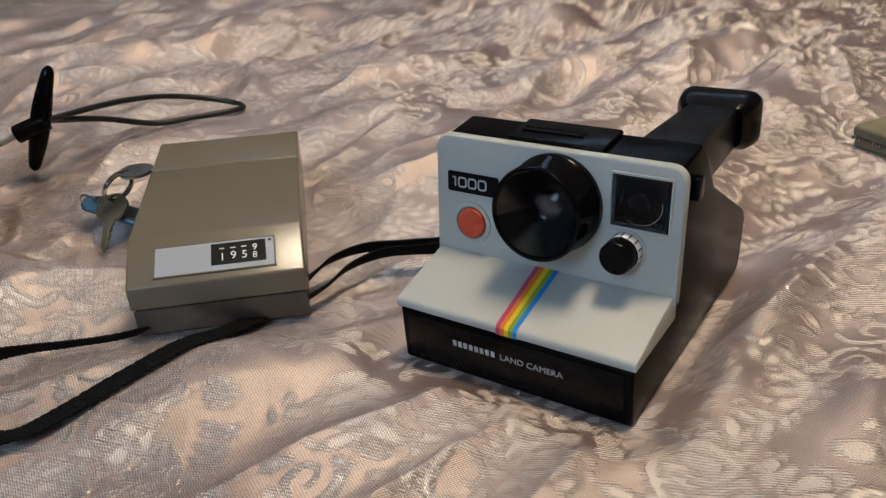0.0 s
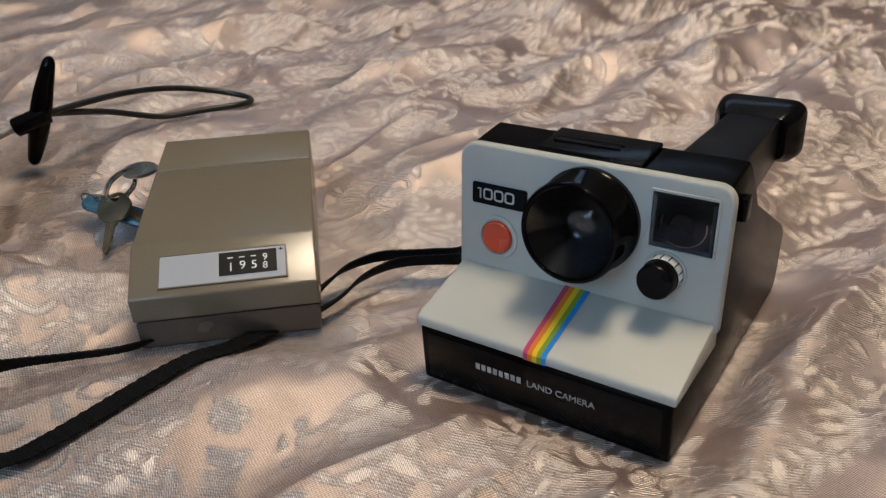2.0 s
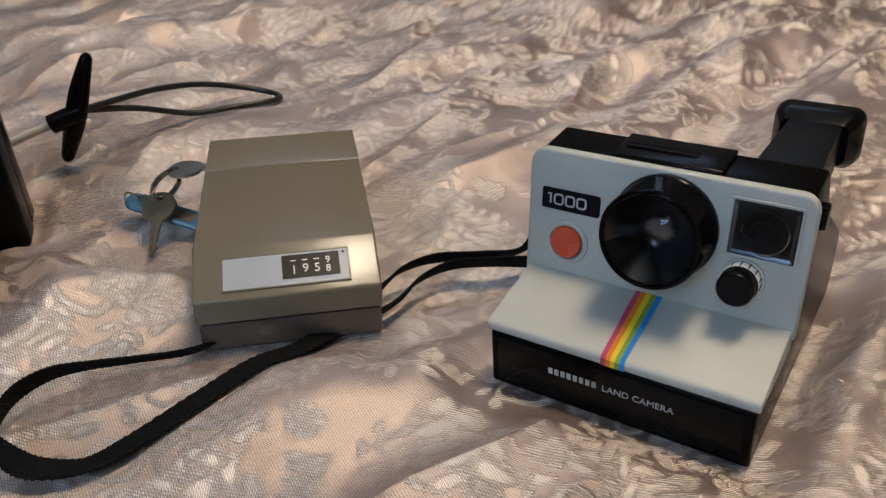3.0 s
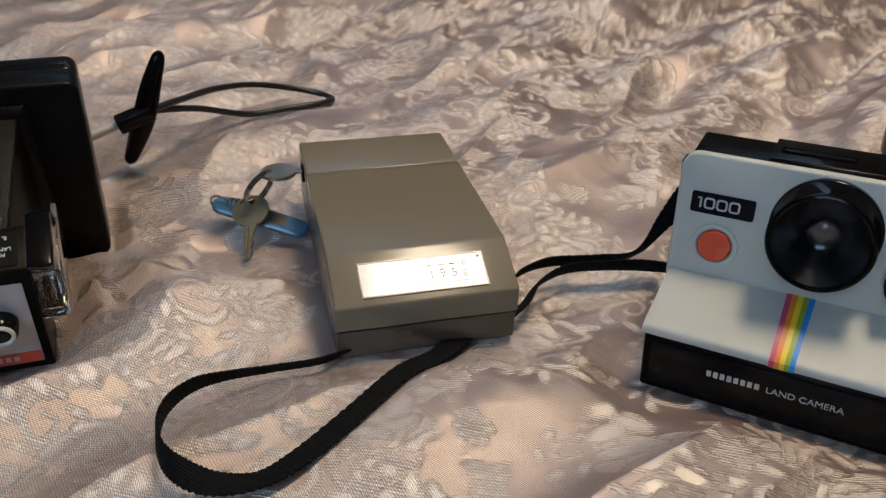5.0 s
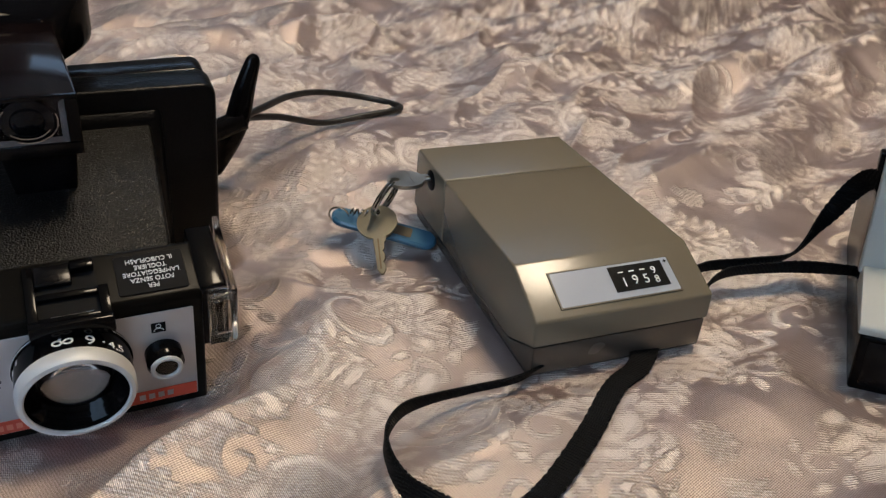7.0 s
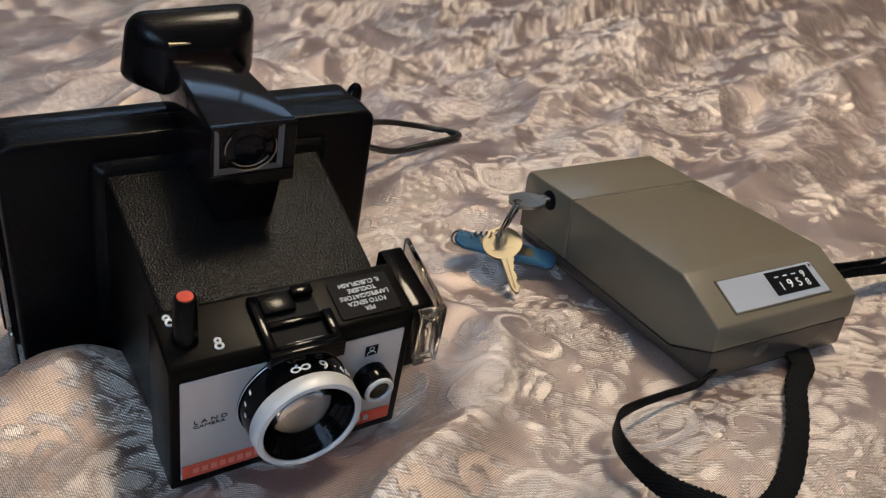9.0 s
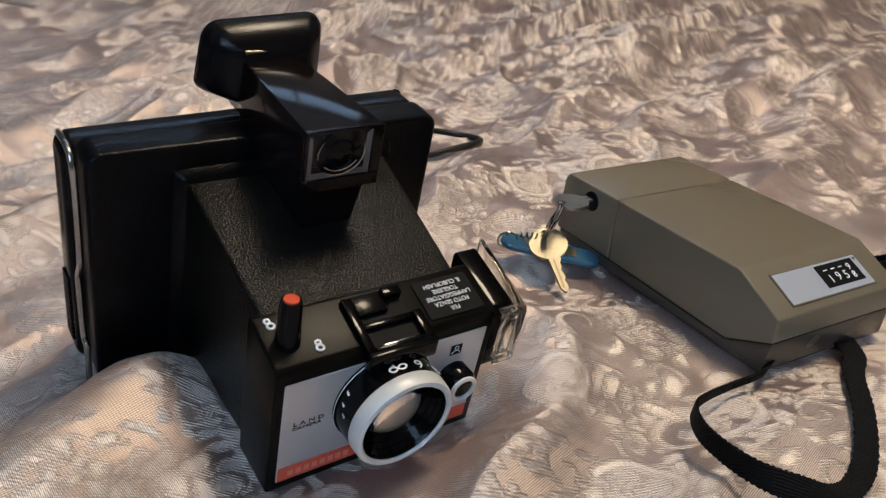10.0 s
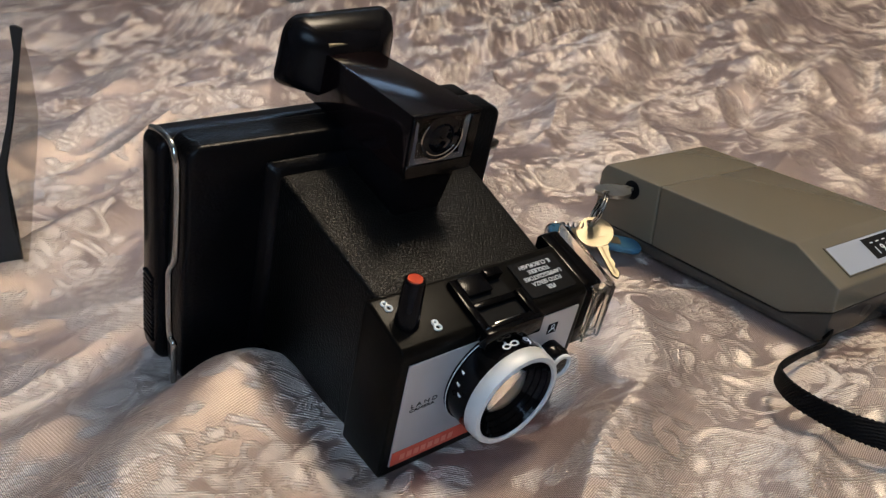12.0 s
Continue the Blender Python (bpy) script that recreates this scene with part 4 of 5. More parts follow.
# ---- keys, ring and tag ----
def key(name, m, material, label):
    t = thing(name, m, label, "key", "keys on the ring")
    r, hole = 0.0100, 0.0023
    bm = bmesh.new()
    n = 40
    out = [(r * math.cos(2 * math.pi * k / n), r * 0.92 * math.sin(2 * math.pi * k / n)) for k in range(n)]
    inn = [(hole * math.cos(2 * math.pi * k / n), 0.0056 + hole * math.sin(2 * math.pi * k / n)) for k in range(n)]
    zs = (-0.0009, 0.0009)
    vo = [[bm.verts.new((x, y, z)) for x, y in out] for z in zs]
    vi = [[bm.verts.new((x, y, z)) for x, y in inn] for z in zs]
    for k in range(n):
        j = (k + 1) % n
        bm.faces.new((vo[0][k], vo[0][j], vi[0][j], vi[0][k]))
        bm.faces.new((vo[1][k], vo[1][j], vi[1][j], vi[1][k]))
        bm.faces.new((vo[0][k], vo[0][j], vo[1][j], vo[1][k]))
        bm.faces.new((vi[0][k], vi[0][j], vi[1][j], vi[1][k]))
    bevel(bm, 0.0003, 1, 50)
    part("bow", bm, material, t)
    teeth = [(-0.0030, -0.0080), (0.0034, -0.0080), (0.0036, -0.0105), (0.0024, -0.0120), (0.0024, -0.0150), (0.0012, -0.0162), (0.0022, -0.0178), (0.0022, -0.0208), (0.0010, -0.0222), (0.0019, -0.0238), (0.0019, -0.0262), (0.0004, -0.0288), (-0.0008, -0.0285), (-0.0022, -0.0262)]
    part("blade", slab(teeth, pose(0, 0, -0.0008), 0.0016, 0.0002), material, t)
    part("groove", slab([(-0.0008, -0.0095), (-0.0001, -0.0095), (-0.0001, -0.026), (-0.0008, -0.026)], pose(0, 0, 0.00081), 0.00006), M_TAGCARD, t)
    part("stamp_line", slab([(-0.0062, -0.0034), (0.0062, -0.0034), (0.0062, -0.0024), (-0.0062, -0.0024)], pose(0, 0, 0.00091), 0.00012), material, t)
    return t


def frame_from(o, y, z):
    """A pose at o whose own y runs along y and whose z leans to z."""
    y = Vector(y).normalized()
    x = y.cross(Vector(z)).normalized()
    zz = x.cross(y)
    return Matrix(((x.x, y.x, zz.x, o[0]), (x.y, y.y, zz.y, o[1]), (x.z, y.z, zz.z, o[2]), (0, 0, 0, 1)))


key("key", frame_from((-0.1615, 0.4497, 0.0338), (-1, -0.12, 0.02), (0.0, 0.0, 1.0)), M_NICKEL, "worn nickel key standing in the box lock")
key("key", frame_from((-0.1774, 0.4412, 0.0160), (0.02, 0.83, 0.55), (-0.15, -0.5, 0.75)), M_BRASS, "worn brass key hanging from the split ring")
ring_c, ra = Vector((-0.1738, 0.4465, 0.0270)), 0.0092
rx, ry = Vector((0.62, 0.30, 0.72)).normalized(), Vector((-0.25, -0.80, 0.50)).normalized()
ry = (ry - rx * ry.dot(rx)).normalized()
split = [ring_c + (rx * math.cos(a) + ry * math.sin(a)) * ra + rx.cross(ry) * 0.0007 * a / math.pi for a in np.linspace(0, 4 * math.pi, 97)]
tagged(link("split_ring", sweep(split, circle(0.00085, 8), False, [rx.cross(ry)] * len(split)), M_STEEL), label="steel split ring joining two keys", category="key ring")
TAG = frame_from((-0.1990, 0.4535, 0.0150), (0.0510, -0.0147, -0.0140), (0.15, -0.25, 1))
tag = thing("key_tag", TAG, "blue plastic key tag with brown card insert", "key tag")
o = [(x - 0.0065, y) for x, y in rounded(0.0130, 0.0540, 0.0062, 8)]
part("tag_body", slab(o, pose(0, 0, 0), 0.0036, 0.0010), M_BLUETAG, tag)
part("card_insert", slab(shift(rounded(0.0070, 0.0280, 0.0008, 3), -0.0035, 0.0130), pose(0, 0, 0.00355), 0.0003), M_TAGCARD, tag, "brown card insert")
loop = [Vector((0.0, 0.0035 + 0.0050 * math.cos(a), 0.0022 + 0.0050 * math.sin(a))) for a in np.linspace(0, 2 * math.pi, 33)[:-1]]
part("wire_loop", sweep(loop, circle(0.0005, 8), True, [(1, 0, 0)] * 32), M_STEEL, tag)
chain = smooth_path([(-0.0005, 0.0090, 0.0062), (0.001, 0.0150, 0.0088), (0.000, 0.0205, 0.0070)], 12)
coil = [c + Vector((0.0017 * math.cos(k * 1.3), 0, 0.0017 * math.sin(k * 1.3))) for k, c in enumerate(chain)]
part("wire_coil", sweep(coil, circle(0.0005, 6), False, [(0, 1, 0)] * len(coil)), M_STEEL, tag)

# ---- black pack-film camera ----
bc = thing("pack_film_camera", AT_BLACK, "black plastic pack-film camera with silver front plate", "camera")
FRONT = pose(0, 0, 0, 90)
slab_o = shift(rounded(0.1441, 0.1056, 0.006, 5), -0.0353, -0.0212)
frontb = plate([(x, z) for x, z in slab_o], FRONT, -0.1040, -0.0882, 0.0022, 3)
part("front_body", frontb, M_SLAB, bc, "black grained body")
door_o = [(x, z + 0.036 * max(x, 0) * max(z, 0) / 0.1) for x, z in shift(rounded(0.1470, 0.1005, 0.0055, 5), -0.0390, -0.0205)]
backdoor = plate(door_o, FRONT, -0.1195, -0.1045, 0.003, 3)
door = part("back_door", backdoor, M_SATINBLACK, bc)
for k in range(14):
    part("grip_rib", box(-0.0399, -0.0380, 0.1075, 0.1165, 0.0185 - 0.0023 * k, 0.0199 - 0.0023 * k, 0.0004), M_SATINBLACK, door)
wire = smooth_path([(-0.0375, 0.1130, 0.0815), (-0.0385, 0.1040, 0.0848), (-0.0385, 0.0945, 0.0852), (-0.0385, 0.0895, 0.0800), (-0.0385, 0.0880, 0.0660), (-0.0385, 0.0890, 0.0420), (-0.0385, 0.0930, 0.0340), (-0.0385, 0.0945, 0.0280), (-0.0385, 0.0930, 0.0040), (-0.0385, 0.0890, 0.0000), (-0.0385, 0.0890, -0.0180)], 6)
part("latch_wire", sweep(wire, circle(0.0012, 10), False, [(1, 0, 0)] * len(wire)), M_STEEL, bc, "bright bent steel latch wire")
bellows = hull_prism([(0.0004, 0.0200, -0.0045), (0.0780, 0.0200, -0.0045), (0.0770, 0.0200, 0.0572), (0.0004, 0.0200, 0.0572)],
                     [(-0.0040, 0.0900, -0.0060), (0.0830, 0.0900, -0.0060), (0.0815, 0.0900, 0.0725), (-0.0020, 0.0900, 0.0725)], 0.0016, 3)
part("snout", bellows, M_LEATHER, bc, "black pebble-grained snout")
flare = hull_prism([(-0.0045, 0.0830, -0.007), (0.0840, 0.0830, -0.007), (0.0830, 0.0830, 0.0722), (-0.0030, 0.0830, 0.0722)],
                   [(-0.0090, 0.0888, -0.012), (0.0890, 0.0888, -0.012), (0.0870, 0.0888, 0.0765), (-0.0070, 0.0888, 0.0765)], 0.0025, 4)
part("snout_flange", flare, M_SLAB, bc)
house = side_prism([(0.0, -0.0048), (0.0, 0.0505), (0.0012, 0.0522), (0.0215, 0.0578), (0.0235, 0.0570), (0.0235, -0.0048)], -0.0032, 0.0838, 0.0012, 3)
part("shutter_housing", house, M_DECK, bc, "glossy black shutter housing")
silver = part("front_plate", plate(shift(rounded(0.0801, 0.0463, 0.0005, 2), 0, 0), FRONT, 0.0002, 0.0007, 0.0001, 1), M_SILVER, bc, "brushed silver front plate")
part("red_band", plate([(0.0004, 0.0005), (0.0797, 0.0005), (0.0797, 0.0068), (0.0004, 0.0068)], FRONT, 0.0008, 0.0010), M_REDINK, silver, "orange red name band")
for k in range(8):
    part("name_bar", plate([(0.0040 + 0.0031 * k, 0.0022), (0.0061 + 0.0031 * k, 0.0022), (0.0061 + 0.0031 * k, 0.0050), (0.0040 + 0.0031 * k, 0.0050)], FRONT, 0.0011, 0.0012), M_REDTEXT, silver)
for k in range(4):
    part("name_bar", plate([(0.0585 + 0.0034 * k, 0.0024), (0.0607 + 0.0034 * k, 0.0024), (0.0607 + 0.0034 * k, 0.0052), (0.0585 + 0.0034 * k, 0.0052)], FRONT, 0.0011, 0.0012), M_SILVER, silver)
lettering("words", "L A N D", 0.0017, FRONT @ pose(0.0042, 0.0263, 0.0008), M_BLACKINK, silver, squeeze=1.35)
lettering("words", "CAMERA", 0.0013, FRONT @ pose(0.0040, 0.0243, 0.0008), M_BLACKINK, silver, squeeze=1.5)
part("portrait_mark", plate([(0.0652, 0.0368), (0.0702, 0.0368), (0.0702, 0.0415), (0.0652, 0.0415)], FRONT, 0.0008, 0.0009), M_BLACKINK, silver)
head = [Vector((0.0677 + 0.00085 * math.cos(2 * math.pi * k / 16), -0.0010, 0.0400 + 0.0009 * math.sin(2 * math.pi * k / 16))) for k in range(16)]
part("portrait_head", sweep(head, circle(0.00014, 6), True, [(0, 1, 0)] * 16), M_WHITEINK, silver)
shoulders = [Vector((0.0677 + 0.0017 * math.cos(math.pi * k / 12), -0.0010, 0.0375 + 0.0014 * math.sin(math.pi * k / 12))) for k in range(13)]
part("portrait_shoulders", sweep(shoulders, circle(0.00014, 6), False, [(0, 1, 0)] * 13), M_WHITEINK, silver)
# focusing lens
LENS = FRONT @ pose(0.0384, 0.0285, 0)
ring = part("focus_ring", lathe([(0.0197, 0.0005), (0.0197, 0.0016), (0.0192, 0.0018), (0.0192, 0.0112), (0.0186, 0.0116), (0.0162, 0.0110), (0.0160, 0.0)], 72, LENS), M_BLACK, bc, "black focusing ring with white figures")
part("ring_line", lathe([(0.0198, 0.0015), (0.01995, 0.0017), (0.0198, 0.0019)], 72, LENS, True), M_RING, ring)
part("lens_rim", lathe([(0.0190, 0.0110), (0.0193, 0.0114), (0.0191, 0.0156), (0.0185, 0.0168), (0.0171, 0.0171), (0.0165, 0.0166), (0.0165, 0.0112)], 72, LENS, True), M_RING, bc, "worn pale metal lens rim")
part("lens_cone", lathe([(0.0166, 0.0163), (0.0159, 0.0150), (0.0161, 0.0144), (0.0150, 0.0128), (0.0152, 0.0122), (0.0141, 0.0106), (0.0143, 0.0100), (0.0131, 0.0084), (0.0132, 0.0078), (0.0122, 0.0064), (0.0120, 0.0050), (0.0, 0.0046)], 72, LENS, False, False), M_BLACK, bc, "ribbed black lens cone")
part("shutter_blades", lathe([(0.0119, 0.0050), (0.0119, 0.0054), (0.0, 0.0056)], 48, LENS), M_BLADE, bc, "grey metal shutter blades")
# Ring added to imitate the concentric reflections of the front lens.
part("reflection_ring", lathe([(0.0098, 0.0057), (0.0100, 0.0061), (0.0092, 0.0063), (0.0090, 0.0058)], 48, LENS, True), M_BEZEL, bc, "dark metal ring imitating a reflection in the lens")
part("lens_glass", lathe([(0.0120, 0.0066), (0.0118, 0.0078), (0.0098, 0.0104), (0.0070, 0.0121), (0.0035, 0.0130), (0.0, 0.0133)], 56, LENS), M_GLASS, bc, "domed clear front lens")
for a, ch, h in ((95, "\u221e", 0.0046), (70, "9", 0.0040), (57, "\u00b7", 0.0036), (43, "4,5", 0.0030)):
    lettering("figure", ch, h, LENS @ pose(0, 0, 0.0104, 0, 0, a) @ pose(0.0196, 0, 0, 90, 0, 90) @ pose(0, 0, 0, 0, 0, 180), M_WHITEINK, ring, squeeze=1.25, align="CENTER")
for a in (150, 163, 118, 97, 172):
    part("paint_chip", plate([(-0.0005, 0.0), (0.0003, 0.0004), (0.0007, 0.0016), (-0.0002, 0.0018)], LENS @ pose(0, 0, 0.0045 + 0.002 * math.sin(a), 0, 0, a) @ pose(0.01925, 0, 0, 90, 0, 90), 0, 0.00012), M_WHITEINK, ring)
# small exposure dial
DIAL = FRONT @ pose(0.0685, 0.0262, 0)
part("exposure_dial", lathe([(0.0066, 0.0005), (0.0066, 0.0070), (0.0056, 0.0085)], 40, DIAL), M_BLACK, bc)
part("dial_rim", lathe([(0.0056, 0.0078), (0.0057, 0.0092), (0.0052, 0.0096), (0.0042, 0.0095), (0.0040, 0.0086)], 40, DIAL, True), M_RING, bc, "bare metal dial rim")
part("dial_glass", lathe([(0.0041, 0.0080), (0.0041, 0.0086), (0.0, 0.0092)], 32, DIAL), M_GLASS, bc)
# deck: button, figures, flash socket, notice
DECK = pose(0, 0.0012, 0.0523, math.degrees(math.atan2(0.0056, 0.0203)))
btn = part("shutter_button", lathe([(0.0045, -0.004), (0.0042, 0.0), (0.0036, 0.0152), (0.0032, 0.0166), (0.0, 0.0168)], 40, pose(0.0050, 0.0103, 0.0552)), M_SATINBLACK, bc, "tall black shutter button")
part("red_cap", lathe([(0.0026, 0.0166), (0.0025, 0.0171), (0.0, 0.0172)], 32, pose(0.0050, 0.0103, 0.0552)), M_RED, btn, "orange red cap")
for x, y, skew in ((0.0142, 0.0049, 0.0), (0.0014, 0.0172, 0.0006)):
    for dy, r, dx in ((0.0010, 0.0009, 0.0), (-0.0010, 0.0012, skew)):
        loop = [DECK @ Vector((x + dx + r * math.cos(2 * math.pi * k / 20), y + dy + 0.9 * r * math.sin(2 * math.pi * k / 20), 0.0002)) for k in range(20)]
        part("white_mark", sweep(loop, circle(0.00042, 6), True, [DECK.to_3x3() @ Vector((0, 0, 1))] * 20), M_WHITEINK, bc)
socket = part("flash_socket", join(*(plate(q, DECK, lo, hi, 0.0004) for q, lo, hi in (
    ([(0.0275, -0.0048), (0.0308, -0.0048), (0.0308, 0.0182), (0.0275, 0.0182)], -0.003, 0.0024),
    ([(0.0500, -0.0048), (0.0535, -0.0048), (0.0535, 0.0070), (0.0500, 0.0070)], -0.003, 0.0030),
    ([(0.0308, -0.0048), (0.0500, -0.0048), (0.0500, -0.0030), (0.0308, -0.0030)], -0.004, 0.0030),
    ([(0.0308, 0.0045), (0.0500, 0.0045), (0.0500, 0.0070), (0.0308, 0.0070)], -0.001, 0.0022),
    ([(0.0425, 0.0145), (0.0500, 0.0145), (0.0500, 0.0182), (0.0425, 0.0182)], 0.0, 0.0036)))), M_BLACK, bc, "open black flash cube socket")
part("socket_apron", box(0.0272, 0.0538, -0.0062, -0.0024, 0.0462, 0.0538, 0.0007), M_BLACK, socket, "black apron over the front plate")
part("socket_block", plate([(0.0310, 0.0100), (0.0425, 0.0100), (0.0425, 0.0182), (0.0310, 0.0182)], DECK, 0.0002, 0.0024, 0.0005), M_SATINBLACK, socket)
part("socket_floor", plate([(0.0306, -0.0031), (0.0502, -0.0031), (0.0502, 0.0184), (0.0306, 0.0184)], DECK, 0.0001, 0.0004), M_BLACKINK, socket)
part("contact", plate([(0.0345, -0.0029), (0.0480, -0.0029), (0.0480, -0.0018), (0.0345, -0.0018)], DECK, 0.0005, 0.0012, 0.0002), M_STEEL, socket)
note = part("notice", plate(shift(rounded(0.0235, 0.0165, 0.001, 3), 0.0565, 0.0020), DECK, 0.0001, 0.0005, 0.0001, 1), M_BLACKINK, bc, "black notice with white writing, upside down")
for k, text in enumerate(("PER", "FOTO SENZA", "LAMPEGGIATORE", "TOGLIERE", "IL CUBOFLASH")):
    lettering("writing", text, 0.0018, DECK @ pose(0.0683, 0.0056 + 0.0027 * k, 0.0006, 0, 0, 180), M_WHITEINK, note, squeeze=0.95, align="CENTER")
part("housing_side", side_prism([(0.0006, 0.024), (0.0006, 0.0515), (0.0020, 0.0527), (0.0285, 0.0590), (0.0300, 0.0575), (0.0300, 0.024)], 0.0830, 0.0925, 0.0008, 2), M_BLACK, bc)
shield = part("flash_shield", join(
    box(0.0850, 0.0950, -0.0040, -0.0028, 0.0280, 0.0525, 0.0004), box(0.0850, 0.0950, -0.0040, 0.0004, 0.0513, 0.0525, 0.0004),
    hull_prism([(0.0934, -0.0030, 0.0280), (0.0956, -0.0030, 0.0280), (0.0956, 0.0280, 0.0360), (0.0934, 0.0280, 0.0360)], [(0.0934, -0.0030, 0.0530), (0.0956, -0.0030, 0.0530), (0.0956, 0.0290, 0.0625), (0.0934, 0.0290, 0.0625)], 0.0005, 2)), M_ACRYLIC, bc, "clear yellowed plastic flash shield")
for x0, x1, z0, z1 in ((0.0862, 0.0878, 0.0320, 0.0490), (0.0905, 0.0918, 0.0330, 0.0480), (0.0856, 0.0930, 0.0295, 0.0318), (0.0856, 0.0930, 0.0482, 0.0505)):
    part("shield_rib", box(x0, x1, -0.0028, -0.0008, z0, z1, 0.0003), M_ACRYLIC, shield)
# viewfinder
vfb = join(hull_prism([(0.0240, 0.0476, 0.0845), (0.0538, 0.0476, 0.0845), (0.0538, 0.0476, 0.1082), (0.0240, 0.0476, 0.1082)],
                      [(0.0260, 0.1180, 0.0850), (0.0520, 0.1180, 0.0850), (0.0500, 0.1180, 0.1060), (0.0280, 0.1180, 0.1060)], 0.0010, 2))
part("viewfinder_tube", vfb, M_BROWNBLACK, bc, "glossy brown-black viewfinder tube")
part("viewfinder_foot", hull_prism([(0.0290, 0.0540, 0.0640), (0.0500, 0.0540, 0.0640), (0.0520, 0.1040, 0.0680), (0.0270, 0.1040, 0.0680)], [(0.0265, 0.0500, 0.0850), (0.0515, 0.0500, 0.0850), (0.0530, 0.1040, 0.0850), (0.0260, 0.1040, 0.0850)], 0.0010, 2), M_SATINBLACK, bc)
part("finder_frame", join(*(plate(q, FRONT, -0.0478, -0.0462, 0.0003, 1) for q in ([(0.0240, 0.0845), (0.0538, 0.0845), (0.0538, 0.0896), (0.0240, 0.0896)], [(0.0240, 0.1066), (0.0538, 0.1066), (0.0538, 0.1082), (0.0240, 0.1082)], [(0.0240, 0.0896), (0.0254, 0.0896), (0.0254, 0.1066), (0.0240, 0.1066)], [(0.0496, 0.0896), (0.0538, 0.0896), (0.0538, 0.1066), (0.0496, 0.1066)]))), M_BLACK, bc)
part("finder_glass", plate([(0.0254, 0.0896), (0.0496, 0.0896), (0.0496, 0.1066), (0.0254, 0.1066)], FRONT, -0.0473, -0.0466), M_PANE, bc)
# Bezel strips coloured paler for the cool reflection along the window edge.
for q in ([(0.0254, 0.0896), (0.0496, 0.0896), (0.0476, 0.0916), (0.0272, 0.0916)], [(0.0496, 0.0896), (0.0496, 0.1066), (0.0476, 0.1048), (0.0476, 0.0916)], [(0.0254, 0.0896), (0.0272, 0.0916), (0.0272, 0.1048), (0.0254, 0.1066)]):
    part("bright_bezel", hull_prism([(*p, -0.0476) for p in q], [(*p, -0.0474 + 0.0005 * (k in (0, 1))) for k, p in enumerate(q)]), M_LITBEZEL, bc).data.transform(FRONT)
# Light streaks behind the finder pane, shaped as thin steel arcs.
for r, a0, a1 in ((0.0082, -115, 20), (0.0066, -140, -30), (0.0074, 140, 190)):
    arc = [Vector((r * 1.15 * math.cos(radians(a)), r * math.sin(radians(a)), 0.0007)) for a in np.linspace(a0, a1, 24)]
    part("glint_arc", sweep(arc, circle(0.00022, 6), False, [(0, 0, 1)] * 24), M_STEEL, bc, "thin steel arc standing in for a refracted glint").data.transform(FRONT @ pose(0.0374, 0.0988, -0.0470))
part("hinge_pin", sweep([Vector((0.0285, 0.1085, 0.1085)), Vector((0.0500, 0.1085, 0.1085))], circle(0.0012, 10), False, [(0, 0, 1)] * 2), M_BRASS, bc)
part("finder_lens", lathe([(0.0085, 0.0), (0.0083, 0.0004), (0.0055, 0.0008), (0.0052, 0.0004), (0.0045, 0.0009), (0.0, 0.0010)], 40, FRONT @ pose(0.0374, 0.0988, -0.0470)), M_FINDER, bc)
cup = bmesh.new()
rings = []
for w, h, y, cx, cz, r in ((0.026, 0.020, 0.1060, 0.0392, 0.0985, 0.003), (0.045, 0.026, 0.1125, 0.0392, 0.1025, 0.006), (0.0515, 0.0300, 0.1185, 0.0392, 0.1037, 0.007), (0.0525, 0.0308, 0.1215, 0.0392, 0.1037, 0.007), (0.050, 0.029, 0.1220, 0.0392, 0.1037, 0.006), (0.030, 0.020, 0.1130, 0.0392, 0.1020, 0.004)):
    rings.append([cup.verts.new((cx - w / 2 + x + 0.26 * z * (w / 2 - x) / w * (x < w / 2), y, cz - h / 2 + z - 0.05 * (w - x) * z / h)) for x, z in rounded(w, h, r, 6)])
for a, b in zip(rings, rings[1:]):
    for i in range(len(a)):
        cup.faces.new((a[i], a[(i + 1) % len(a)], b[(i + 1) % len(a)], b[i]))
cup.faces.new(rings[0]), cup.faces.new(rings[-1])
part("eyecup", cup, M_SATINBLACK, bc, "soft black rubber eyecup", 75.0)

# ---- neck strap ----
def on_cloth(pts, lift):
    """Keeps points from sinking into the cloth."""
    return [(p[0], p[1], max(p[2], float(cloth_height(np.array([p[0]]), np.array([p[1]]))[0]) + lift), *p[3:]) for p in pts]


